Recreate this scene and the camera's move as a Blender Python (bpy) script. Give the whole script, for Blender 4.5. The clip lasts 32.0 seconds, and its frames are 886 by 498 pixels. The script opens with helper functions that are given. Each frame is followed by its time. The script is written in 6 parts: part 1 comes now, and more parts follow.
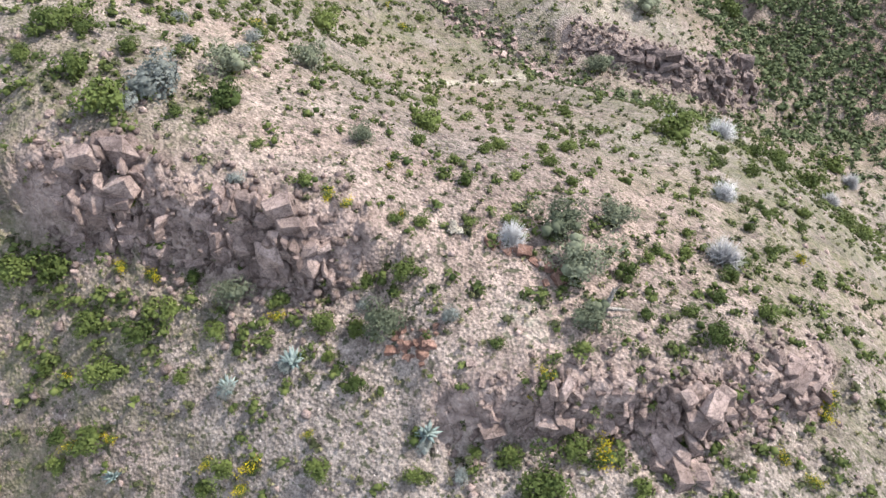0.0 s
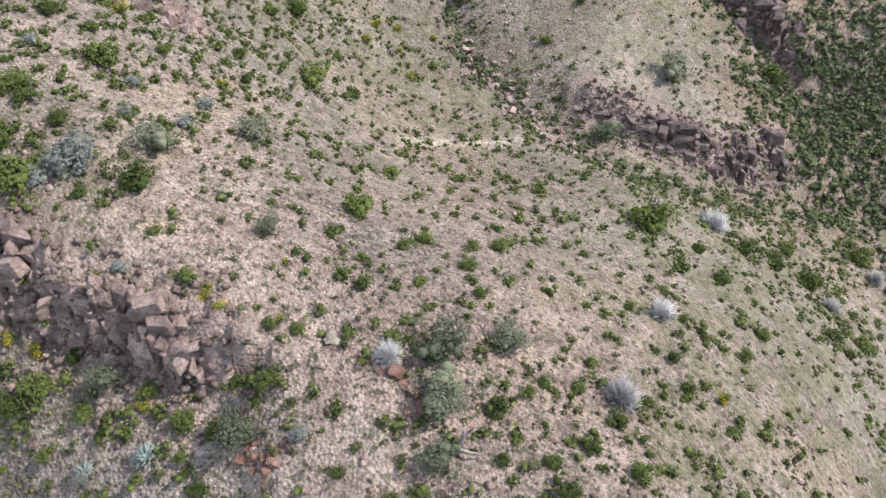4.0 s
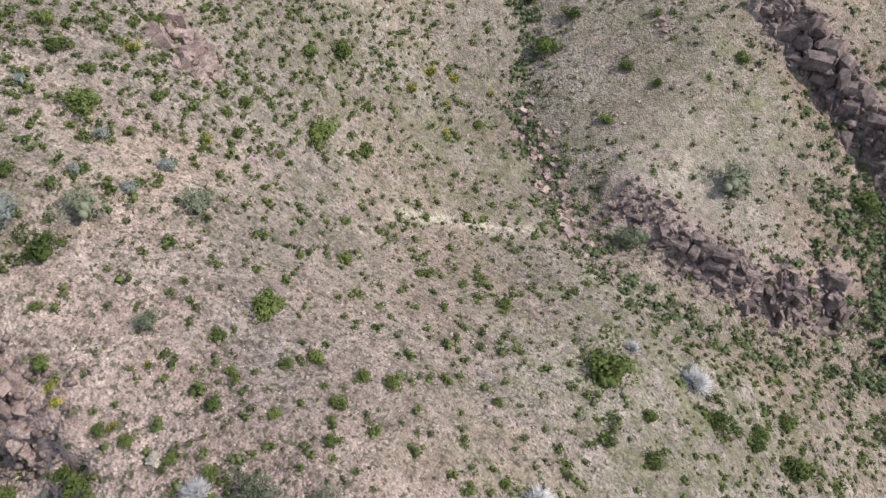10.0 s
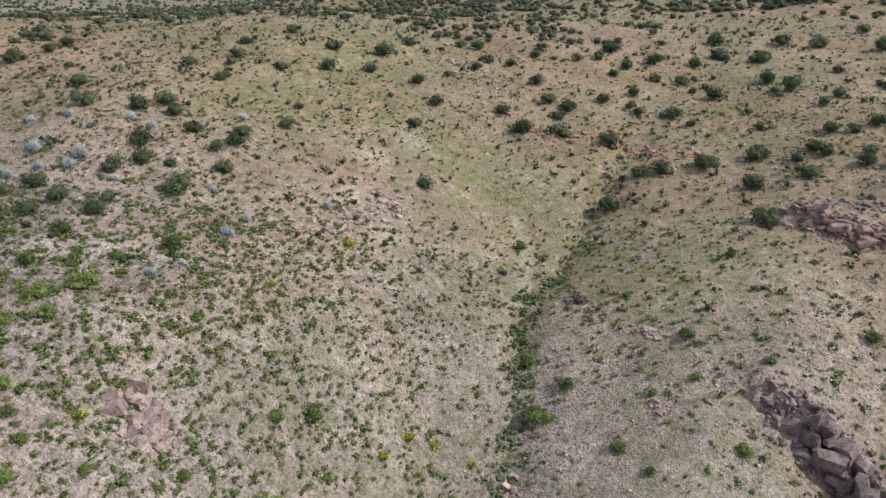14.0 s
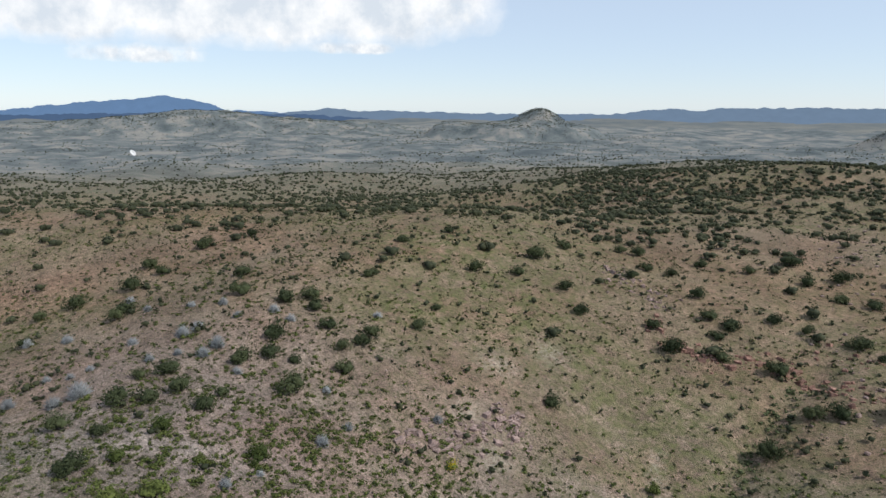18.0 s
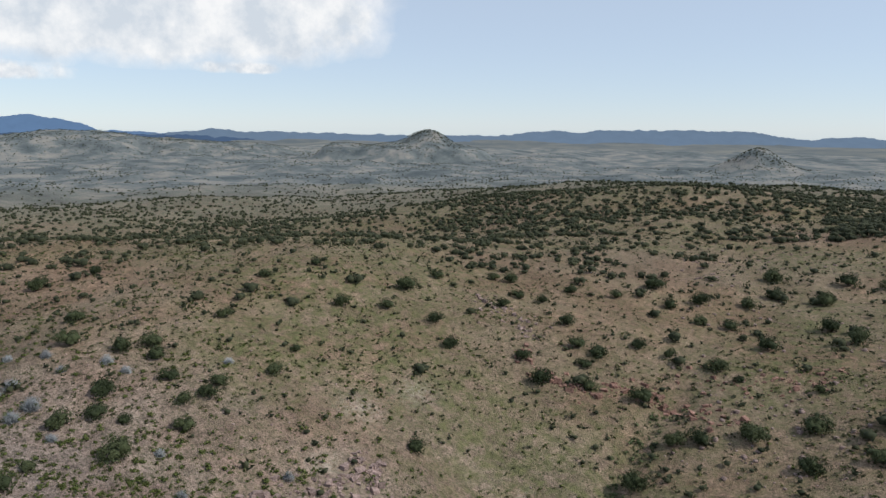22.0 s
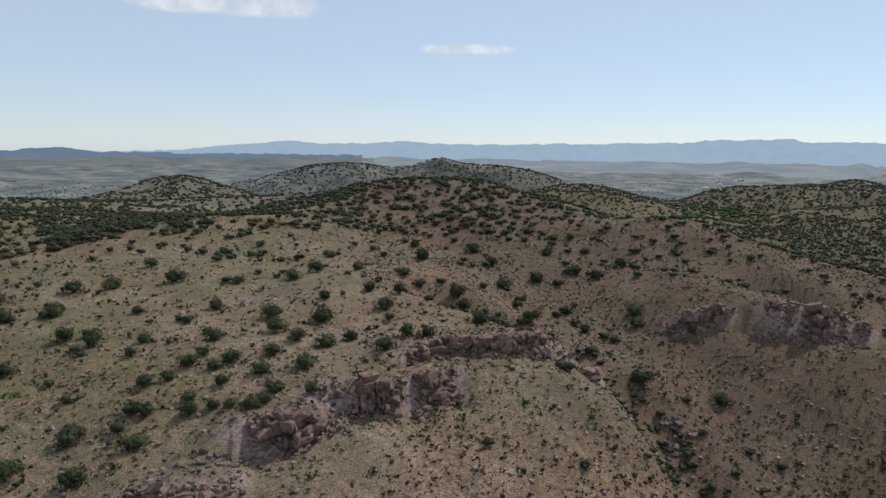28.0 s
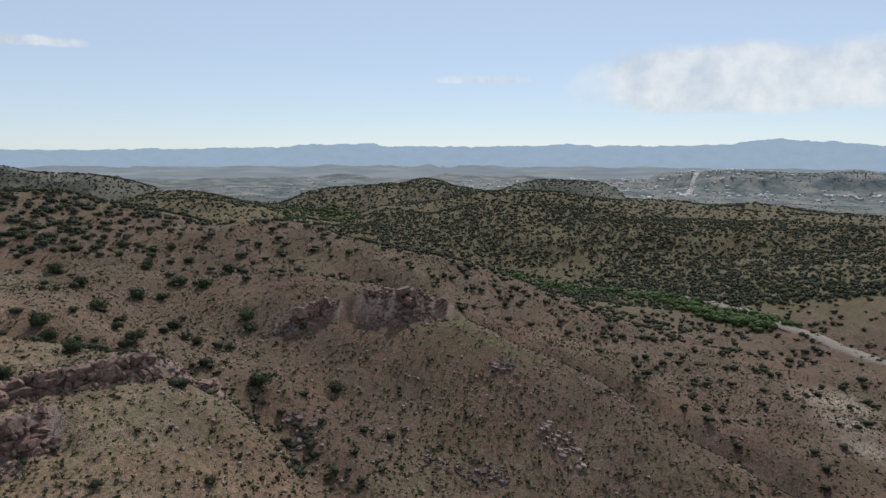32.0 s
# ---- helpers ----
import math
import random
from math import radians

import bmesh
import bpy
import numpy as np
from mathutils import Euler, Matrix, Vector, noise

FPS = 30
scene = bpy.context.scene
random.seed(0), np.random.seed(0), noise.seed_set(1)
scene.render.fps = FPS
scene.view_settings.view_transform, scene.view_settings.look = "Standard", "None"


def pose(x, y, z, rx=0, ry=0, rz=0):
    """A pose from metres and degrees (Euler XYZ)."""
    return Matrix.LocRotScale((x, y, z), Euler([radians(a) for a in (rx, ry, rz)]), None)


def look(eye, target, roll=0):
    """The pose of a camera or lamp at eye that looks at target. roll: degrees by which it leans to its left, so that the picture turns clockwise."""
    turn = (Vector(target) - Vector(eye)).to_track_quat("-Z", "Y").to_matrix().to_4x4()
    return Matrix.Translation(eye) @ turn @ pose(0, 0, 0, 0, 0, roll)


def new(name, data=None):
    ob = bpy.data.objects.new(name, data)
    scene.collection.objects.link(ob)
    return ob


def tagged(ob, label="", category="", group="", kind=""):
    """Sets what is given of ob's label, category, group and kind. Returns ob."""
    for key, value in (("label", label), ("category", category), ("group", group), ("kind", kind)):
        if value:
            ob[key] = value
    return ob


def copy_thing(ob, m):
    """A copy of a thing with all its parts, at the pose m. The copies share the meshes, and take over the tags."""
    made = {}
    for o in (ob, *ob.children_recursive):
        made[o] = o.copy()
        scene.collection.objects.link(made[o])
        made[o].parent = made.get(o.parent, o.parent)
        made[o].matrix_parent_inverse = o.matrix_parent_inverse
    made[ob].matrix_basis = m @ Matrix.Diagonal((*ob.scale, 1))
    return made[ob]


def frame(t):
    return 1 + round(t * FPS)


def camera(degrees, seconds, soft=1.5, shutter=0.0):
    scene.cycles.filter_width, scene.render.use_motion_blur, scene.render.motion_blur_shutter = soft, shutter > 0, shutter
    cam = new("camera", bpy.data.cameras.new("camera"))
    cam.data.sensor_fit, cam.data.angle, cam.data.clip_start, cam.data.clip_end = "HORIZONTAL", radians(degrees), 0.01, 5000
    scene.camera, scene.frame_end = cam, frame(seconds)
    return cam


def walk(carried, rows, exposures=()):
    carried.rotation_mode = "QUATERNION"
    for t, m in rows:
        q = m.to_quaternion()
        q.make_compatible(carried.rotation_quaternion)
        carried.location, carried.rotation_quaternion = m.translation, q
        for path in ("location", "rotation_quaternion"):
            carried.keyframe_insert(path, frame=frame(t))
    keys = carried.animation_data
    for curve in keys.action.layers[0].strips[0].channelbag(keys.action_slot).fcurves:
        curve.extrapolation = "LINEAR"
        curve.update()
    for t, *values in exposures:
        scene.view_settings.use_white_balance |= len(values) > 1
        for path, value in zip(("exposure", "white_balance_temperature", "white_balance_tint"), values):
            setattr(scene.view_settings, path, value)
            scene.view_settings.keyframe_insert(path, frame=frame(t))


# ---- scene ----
cam = camera(66.00, 32.0)
PATH = [
    (0.0, pose(-0.000, 0.000, 40.000, 40.113, 0, 0.000) @ pose(0, 0, 0, 0, 0, -0.051)),
    (0.5, pose(1.463, 0.641, 40.442, 40.122, 0, 1.184) @ pose(0, 0, 0, 0, 0, -0.152)),
    (1.0, pose(2.895, 1.378, 40.893, 40.104, 0, 2.366) @ pose(0, 0, 0, 0, 0, -0.242)),
    (1.5, pose(4.322, 2.139, 41.366, 40.107, 0, 3.575) @ pose(0, 0, 0, 0, 0, -0.361)),
    (2.0, pose(5.718, 2.931, 41.805, 40.174, 0, 4.771) @ pose(0, 0, 0, 0, 0, -0.492)),
    (2.5, pose(7.109, 3.783, 42.234, 40.221, 0, 5.988) @ pose(0, 0, 0, 0, 0, -0.640)),
    (3.0, pose(8.479, 4.700, 42.688, 40.250, 0, 7.202) @ pose(0, 0, 0, 0, 0, -0.805)),
    (3.5, pose(9.808, 5.654, 43.141, 40.304, 0, 8.429) @ pose(0, 0, 0, 0, 0, -0.958)),
    (5.5, pose(14.717, 9.815, 44.912, 40.520, 0, 13.207) @ pose(0, 0, 0, 0, 0, -1.084)),
    (6.0, pose(15.862, 10.941, 45.358, 40.597, 0, 14.533) @ pose(0, 0, 0, 0, 0, -1.114)),
    (6.5, pose(16.999, 12.103, 45.842, 40.635, 0, 16.385) @ pose(0, 0, 0, 0, 0, -1.133)),
    (7.0, pose(18.070, 13.345, 46.379, 40.617, 0, 18.897) @ pose(0, 0, 0, 0, 0, -1.111)),
    (7.5, pose(19.092, 14.621, 46.844, 40.615, 0, 21.562) @ pose(0, 0, 0, 0, 0, -1.060)),
    (8.0, pose(20.095, 15.890, 47.300, 40.662, 0, 24.096) @ pose(0, 0, 0, 0, 0, -1.008)),
    (8.5, pose(21.042, 17.231, 47.821, 40.629, 0, 25.821) @ pose(0, 0, 0, 0, 0, -0.936)),
    (9.0, pose(21.936, 18.613, 48.348, 40.601, 0, 26.263) @ pose(0, 0, 0, 0, 0, -0.829)),
    (9.5, pose(22.765, 19.978, 48.842, 40.319, 0, 26.361) @ pose(0, 0, 0, 0, 0, -0.733)),
    (10.0, pose(23.536, 21.379, 49.303, 38.368, 0, 26.629) @ pose(0, 0, 0, 0, 0, -0.632)),
    (10.5, pose(24.286, 22.889, 49.747, 38.948, 0, 27.026) @ pose(0, 0, 0, 0, 0, -0.519)),
    (11.0, pose(25.055, 24.384, 50.279, 42.612, 0, 27.533) @ pose(0, 0, 0, 0, 0, -0.379)),
    (11.5, pose(25.746, 25.874, 50.889, 46.142, 0, 28.123) @ pose(0, 0, 0, 0, 0, -0.222)),
    (12.0, pose(26.369, 27.400, 51.465, 49.643, 0, 28.784) @ pose(0, 0, 0, 0, 0, -0.049)),
    (12.5, pose(26.956, 28.849, 51.993, 53.410, 0, 29.596) @ pose(0, 0, 0, 0, 0, 0.101)),
    (13.0, pose(27.421, 30.285, 52.537, 57.159, 0, 30.374) @ pose(0, 0, 0, 0, 0, 0.253)),
    (13.5, pose(27.801, 31.711, 53.168, 60.896, 0, 31.181) @ pose(0, 0, 0, 0, 0, 0.428)),
    (14.0, pose(28.211, 33.122, 53.762, 63.291, 0, 32.292) @ pose(0, 0, 0, 0, 0, 0.569)),
    (14.5, pose(28.615, 34.553, 54.326, 63.508, 0, 34.969) @ pose(0, 0, 0, 0, 0, 0.633)),
    (16.5, pose(30.744, 40.909, 56.494, 67.365, 0, 45.008) @ pose(0, 0, 0, 0, 0, 0.301)),
    (17.0, pose(31.100, 42.591, 57.019, 70.857, 0, 46.110) @ pose(0, 0, 0, 0, 0, 0.279)),
    (17.5, pose(31.324, 44.298, 57.487, 74.500, 0, 47.224) @ pose(0, 0, 0, 0, 0, 0.285)),
    (18.0, pose(31.519, 45.998, 57.911, 78.052, 0, 48.501) @ pose(0, 0, 0, 0, 0, 0.279)),
    (18.5, pose(31.697, 47.655, 58.301, 79.666, 0, 49.726) @ pose(0, 0, 0, 0, 0, 0.243)),
    (19.0, pose(31.742, 49.252, 58.679, 79.687, 0, 50.212) @ pose(0, 0, 0, 0, 0, 0.249)),
    (19.5, pose(31.666, 50.763, 59.001, 79.663, 0, 50.347) @ pose(0, 0, 0, 0, 0, 0.254)),
    (20.0, pose(31.476, 52.106, 59.270, 79.686, 0, 50.304) @ pose(0, 0, 0, 0, 0, 0.307)),
    (20.5, pose(31.274, 53.268, 59.428, 79.726, 0, 50.037) @ pose(0, 0, 0, 0, 0, 0.361)),
    (21.0, pose(31.168, 54.267, 59.480, 79.742, 0, 49.452) @ pose(0, 0, 0, 0, 0, 0.393)),
    (21.5, pose(31.229, 55.062, 59.459, 79.784, 0, 45.925) @ pose(0, 0, 0, 0, 0, 0.449)),
    (22.0, pose(31.343, 55.602, 59.505, 79.811, 0, 39.474) @ pose(0, 0, 0, 0, 0, 0.585)),
    (22.5, pose(31.350, 55.629, 59.515, 79.929, 0, 33.368) @ pose(0, 0, 0, 0, 0, 0.716)),
    (23.0, pose(31.349, 55.658, 59.528, 80.010, 0, 27.690) @ pose(0, 0, 0, 0, 0, 0.739)),
    (23.5, pose(31.354, 55.682, 59.542, 80.091, 0, 22.578) @ pose(0, 0, 0, 0, 0, 0.759)),
    (24.0, pose(31.355, 55.704, 59.560, 80.204, 0, 17.524) @ pose(0, 0, 0, 0, 0, 0.788)),
    (24.5, pose(31.363, 55.722, 59.579, 80.328, 0, 12.507) @ pose(0, 0, 0, 0, 0, 0.794)),
    (25.0, pose(31.380, 55.735, 59.600, 80.484, 0, 7.243) @ pose(0, 0, 0, 0, 0, 0.817)),
    (25.5, pose(31.399, 55.749, 59.626, 80.632, 0, 2.348) @ pose(0, 0, 0, 0, 0, 0.852)),
    (26.0, pose(31.414, 55.759, 59.652, 80.798, 0, -2.554) @ pose(0, 0, 0, 0, 0, 0.784)),
    (26.5, pose(31.427, 55.764, 59.672, 80.961, 0, -7.388) @ pose(0, 0, 0, 0, 0, 0.740)),
    (28.5, pose(31.435, 55.765, 59.682, 81.411, 0, -24.916) @ pose(0, 0, 0, 0, 0, 0.619)),
    (29.0, pose(31.439, 55.762, 59.685, 81.488, 0, -28.981) @ pose(0, 0, 0, 0, 0, 0.558)),
    (29.5, pose(31.438, 55.759, 59.678, 81.598, 0, -33.116) @ pose(0, 0, 0, 0, 0, 0.499)),
    (30.0, pose(31.429, 55.759, 59.668, 81.679, 0, -37.184) @ pose(0, 0, 0, 0, 0, 0.464)),
    (30.5, pose(31.419, 55.763, 59.653, 81.770, 0, -41.242) @ pose(0, 0, 0, 0, 0, 0.453)),
    (31.0, pose(31.411, 55.766, 59.640, 81.838, 0, -45.313) @ pose(0, 0, 0, 0, 0, 0.424)),
    (31.5, pose(31.407, 55.768, 59.631, 81.893, 0, -49.377) @ pose(0, 0, 0, 0, 0, 0.342)),
    (32.0, pose(31.407, 55.770, 59.627, 81.953, 0, -53.288) @ pose(0, 0, 0, 0, 0, 0.249)),
]
walk(cam, PATH, [(0.0, 0.75), (3.0, 0.48), (6.0, 0.36), (9.0, 0.26), (13.0, 0.25), (14.5, 0.25), (17.0, 0.2), (18.0, -0.42), (20.0, -0.58), (26.0, -0.52), (29.0, -0.7), (32.0, -0.72)])

# ---- light ----
SUN_AZ, SUN_EL = 66.0, 44.0
world = bpy.data.worlds.new("world")
scene.world = world
world.use_nodes = True
wn = world.node_tree.nodes
sky = wn.new("ShaderNodeTexSky")
sky.sky_type = "NISHITA"
sky.sun_disc = False
sky.sun_elevation = radians(SUN_EL)
sky.sun_rotation = radians(SUN_AZ)
sky.air_density, sky.dust_density, sky.ozone_density = 0.95, 0.35, 4.5
sky.altitude = 1500.0
wn["Background"].inputs["Strength"].default_value = 0.15
veil = wn.new("ShaderNodeMix")
veil.data_type = "RGBA"
veil.inputs[0].default_value = 0.52
veil.inputs[7].default_value = (7.5, 8.5, 9.7, 1)
world.node_tree.links.new(sky.outputs["Color"], veil.inputs[6])
world.node_tree.links.new(veil.outputs[2], wn["Background"].inputs["Color"])
sun_data = bpy.data.lights.new("sun", "SUN")
sun_data.energy, sun_data.angle, sun_data.color = 5.0, radians(0.6), (1.0, 0.955, 0.89)
sun = new("sun", sun_data)
a, e = radians(SUN_AZ), radians(SUN_EL)
sun.matrix_world = look((math.sin(a) * math.cos(e) * 100, math.cos(a) * math.cos(e) * 100, math.sin(e) * 100), (0, 0, 0))


# ---- materials ----
def shader(name, rough=0.9):
    m = bpy.data.materials.new(name)
    m.use_nodes = True
    nt = m.node_tree
    b = nt.nodes["Principled BSDF"]
    b.inputs["Roughness"].default_value = rough
    b.inputs["Specular IOR Level"].default_value = 0.15
    return m, nt, b


def noise_node(nt, co, scale, detail=4.0, rough=0.55):
    n = nt.nodes.new("ShaderNodeTexNoise")
    n.inputs["Scale"].default_value, n.inputs["Detail"].default_value = scale, detail
    n.inputs["Roughness"].default_value = rough
    nt.links.new(co, n.inputs["Vector"])
    return n.outputs["Fac"]


def ramp(nt, fac, stops):
    r = nt.nodes.new("ShaderNodeValToRGB")
    el = r.color_ramp.elements
    while len(el) < len(stops):
        el.new(0.5)
    for k, (p, c) in enumerate(stops):
        el[k].position = p
        el[k].color = (*c, 1) if not isinstance(c, float) else (c, c, c, 1)
    nt.links.new(fac, r.inputs["Fac"])
    return r.outputs["Color"]


def mix(nt, fac, a, b, how="MIX"):
    n = nt.nodes.new("ShaderNodeMix")
    n.data_type, n.blend_type = "RGBA", how
    for value, slot in ((fac, 0), (a, 6), (b, 7)):
        if isinstance(value, (int, float)):
            n.inputs[slot].default_value = value if slot == 0 else (value, value, value, 1)
        elif isinstance(value, tuple):
            n.inputs[slot].default_value = (*value, 1)
        else:
            nt.links.new(value, n.inputs[slot])
    return n.outputs[2]


def bump(nt, b, height, strength, distance):
    n = nt.nodes.new("ShaderNodeBump")
    n.inputs["Strength"].default_value, n.inputs["Distance"].default_value = strength, distance
    nt.links.new(height, n.inputs["Height"])
    nt.links.new(n.outputs["Normal"], b.inputs["Normal"])


def place(nt):
    return nt.nodes.new("ShaderNodeNewGeometry").outputs["Position"]


def cracks(nt, co, scale=0.9):
    """Thin dark joints through rock, of uneven width."""
    warp = nt.nodes.new("ShaderNodeVectorMath")
    warp.operation = "MULTIPLY_ADD"
    warp.inputs[1].default_value = (1.3, 1.3, 1.3)
    n = nt.nodes.new("ShaderNodeTexNoise")
    n.inputs["Scale"].default_value, n.inputs["Detail"].default_value = 1.8, 4
    nt.links.new(co, n.inputs["Vector"])
    nt.links.new(n.outputs["Color"], warp.inputs[0])
    nt.links.new(co, warp.inputs[2])
    v = nt.nodes.new("ShaderNodeTexVoronoi")
    v.feature = "DISTANCE_TO_EDGE"
    v.inputs["Scale"].default_value = scale
    nt.links.new(warp.outputs[0], v.inputs["Vector"])
    return ramp(nt, v.outputs["Distance"], [(0.0, 0.5), (0.02, 0.8), (0.055, 1.0)])


def make_ground():
    m, nt, b = shader("stony_soil", 0.95)
    co = place(nt)
    att = nt.nodes.new("ShaderNodeAttribute")
    att.attribute_name = "cover"
    sep = nt.nodes.new("ShaderNodeSeparateColor")
    nt.links.new(att.outputs["Color"], sep.inputs["Color"])
    broad = noise_node(nt, co, 0.06, 5)
    soil = ramp(nt, broad, [(0.3, (0.165, 0.132, 0.116)), (0.48, (0.218, 0.178, 0.158)), (0.66, (0.275, 0.231, 0.202))])
    mid = ramp(nt, noise_node(nt, co, 0.55, 6, 0.65), [(0.33, 0.62), (0.5, 1.0), (0.68, 1.3)])
    soil = mix(nt, 1.0, soil, mid, "MULTIPLY")
    # gravel and chips of stone
    vor = nt.nodes.new("ShaderNodeTexVoronoi")
    vor.inputs["Scale"].default_value = 4.2
    nt.links.new(co, vor.inputs["Vector"])
    chips = ramp(nt, vor.outputs["Distance"], [(0.0, 1.0), (0.20, 1.0), (0.30, 0.0)])
    pick = nt.nodes.new("ShaderNodeSeparateColor")
    nt.links.new(vor.outputs["Color"], pick.inputs["Color"])
    tone = ramp(nt, pick.outputs["Green"], [(0.0, (0.10, 0.078, 0.07)), (0.45, (0.24, 0.185, 0.16)), (1.0, (0.50, 0.44, 0.40))])
    some = ramp(nt, pick.outputs["Red"], [(0.40, 0.0), (0.45, 0.85)])
    soil = mix(nt, mix(nt, 1.0, chips, some, "MULTIPLY"), soil, tone)
    fine = ramp(nt, noise_node(nt, co, 7.5, 3, 0.7), [(0.32, 0.55), (0.5, 1.0), (0.7, 1.45)])
    soil = mix(nt, 1.0, soil, fine, "MULTIPLY")
    grit = ramp(nt, noise_node(nt, co, 1.7, 3, 0.75), [(0.33, 0.5), (0.5, 1.0), (0.66, 1.3)])
    soil = mix(nt, 1.0, soil, grit, "MULTIPLY")
    red = ramp(nt, noise_node(nt, co, 0.028, 5, 0.6), [(0.46, 0.0), (0.62, 0.6)])
    soil = mix(nt, red, soil, mix(nt, 1.0, soil, (1.06, 0.88, 0.83), "MULTIPLY"))
    # the hills round about are of redder, more golden earth
    away = nt.nodes.new("ShaderNodeVectorMath")
    away.operation = "DISTANCE"
    away.inputs[1].default_value = (12, 25, 0)
    nt.links.new(co, away.inputs[0])
    golden = nt.nodes.new("ShaderNodeMapRange")
    golden.inputs["From Min"].default_value, golden.inputs["From Max"].default_value = 80, 150
    nt.links.new(away.outputs["Value"], golden.inputs["Value"])
    soil = mix(nt, golden.outputs["Result"], soil, mix(nt, 1.0, soil, (1.02, 0.90, 0.73), "MULTIPLY"))
    # and the eastern spurs redder, their cloud shade painted in as darker soil
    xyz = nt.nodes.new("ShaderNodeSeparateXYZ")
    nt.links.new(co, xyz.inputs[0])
    red_and_shade = nt.nodes.new("ShaderNodeMapRange")
    red_and_shade.inputs["From Min"].default_value, red_and_shade.inputs["From Max"].default_value = 85, 150
    nt.links.new(xyz.outputs["X"], red_and_shade.inputs["Value"])
    soil = mix(nt, red_and_shade.outputs["Result"], soil, mix(nt, 1.0, soil, (0.62, 0.55, 0.60), "MULTIPLY"))
    # tiny plants, a hand wide
    tiny = ramp(nt, noise_node(nt, co, 2.6, 2, 0.5), [(0.57, 0.0), (0.63, 0.85)])
    soil = mix(nt, tiny, soil, (0.058, 0.062, 0.034))
    # short grass
    grass = ramp(nt, noise_node(nt, co, 0.9, 5, 0.7), [(0.3, (0.052, 0.060, 0.026)), (0.55, (0.128, 0.132, 0.057)), (0.75, (0.215, 0.192, 0.096))])
    # the plain's grey-green, pushed towards blue to stand for distance haze
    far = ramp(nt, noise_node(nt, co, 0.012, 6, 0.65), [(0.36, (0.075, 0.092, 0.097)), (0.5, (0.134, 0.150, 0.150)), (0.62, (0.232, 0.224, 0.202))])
    patch = ramp(nt, noise_node(nt, co, 0.35, 6, 0.7), [(0.38, 0.0), (0.62, 1.0)])
    cover = mix(nt, 1.0, patch, sep.outputs["Green"], "MULTIPLY")
    col = mix(nt, cover, soil, grass)
    # chalky streak and bare rock
    pale = ramp(nt, noise_node(nt, co, 1.3, 5, 0.7), [(0.42, 0.0), (0.58, 1.0)])
    col = mix(nt, mix(nt, 1.0, pale, sep.outputs["Red"], "MULTIPLY"), col, (0.52, 0.46, 0.37))
    stone = ramp(nt, noise_node(nt, co, 1.1, 6, 0.7), [(0.32, (0.14, 0.100, 0.090)), (0.5, (0.30, 0.222, 0.195)), (0.7, (0.44, 0.340, 0.300))])
    stone = mix(nt, 1.0, stone, cracks(nt, co, 0.7), "MULTIPLY")
    col = mix(nt, sep.outputs["Blue"], col, stone)
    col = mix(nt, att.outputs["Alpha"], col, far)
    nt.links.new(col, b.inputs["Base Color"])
    bump(nt, b, mix(nt, 0.5, noise_node(nt, co, 2.5, 8, 0.7), vor.outputs["Distance"]), 0.9, 0.4)
    return m


def make_rock(name, dark, light):
    m, nt, b = shader(name, 0.85)
    co = place(nt)
    obj = nt.nodes.new("ShaderNodeObjectInfo")
    base = ramp(nt, noise_node(nt, co, 0.9, 7, 0.65), [(0.3, dark), (0.52, tuple((p + q) / 2 for p, q in zip(dark, light))), (0.72, light)])
    own = ramp(nt, obj.outputs["Random"], [(0.0, 0.72), (0.5, 1.0), (1.0, 1.22)])
    base = mix(nt, 1.0, base, own, "MULTIPLY")
    base = mix(nt, 1.0, base, cracks(nt, co), "MULTIPLY")
    base = mix(nt, 0.8, base, cracks(nt, co, 2.7), "MULTIPLY")
    spots = ramp(nt, noise_node(nt, co, 6.0, 5, 0.7), [(0.32, 0.6), (0.5, 1.0), (0.7, 1.2)])
    base = mix(nt, 1.0, base, spots, "MULTIPLY")
    nt.links.new(base, b.inputs["Base Color"])
    bump(nt, b, noise_node(nt, co, 3.0, 8, 0.75), 0.9, 0.25)
    return m


def make_leaf(name, dark, light, island=False, rough=0.75, back=0.15):
    m, nt, b = shader(name, rough)
    co = place(nt)
    if island:
        fac = nt.nodes.new("ShaderNodeNewGeometry").outputs["Random Per Island"]
    else:
        fac = nt.nodes.new("ShaderNodeObjectInfo").outputs["Random"]
    tone = mix(nt, 0.45, noise_node(nt, co, 2.2, 3, 0.6), fac)
    col = ramp(nt, tone, [(0.25, dark), (0.75, light)])
    nt.links.new(col, b.inputs["Base Color"])
    tr = nt.nodes.new("ShaderNodeBsdfTranslucent")
    nt.links.new(col, tr.inputs["Color"])
    mx = nt.nodes.new("ShaderNodeMixShader")
    mx.inputs[0].default_value = back
    nt.links.new(b.outputs[0], mx.inputs[1])
    nt.links.new(tr.outputs[0], mx.inputs[2])
    nt.links.new(mx.outputs[0], nt.nodes["Material Output"].inputs["Surface"])
    return m


GROUND = make_ground()
ROCK = make_rock("weathered_pink_rhyolite", (0.160, 0.112, 0.100), (0.460, 0.345, 0.305))
DARK_ROCK = make_rock("dark_rhyolite", (0.066, 0.051, 0.050), (0.290, 0.220, 0.200))
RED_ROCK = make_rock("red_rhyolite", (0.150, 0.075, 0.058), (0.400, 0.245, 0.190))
CLIFF_ROCK = make_rock("brown_rhyolite", (0.100, 0.064, 0.054), (0.370, 0.245, 0.200))
PALE_ROCK = make_rock("chalky_stone", (0.30, 0.25, 0.20), (0.62, 0.56, 0.46))
GREEN = make_leaf("green_leaf", (0.042, 0.060, 0.016), (0.125, 0.150, 0.042))
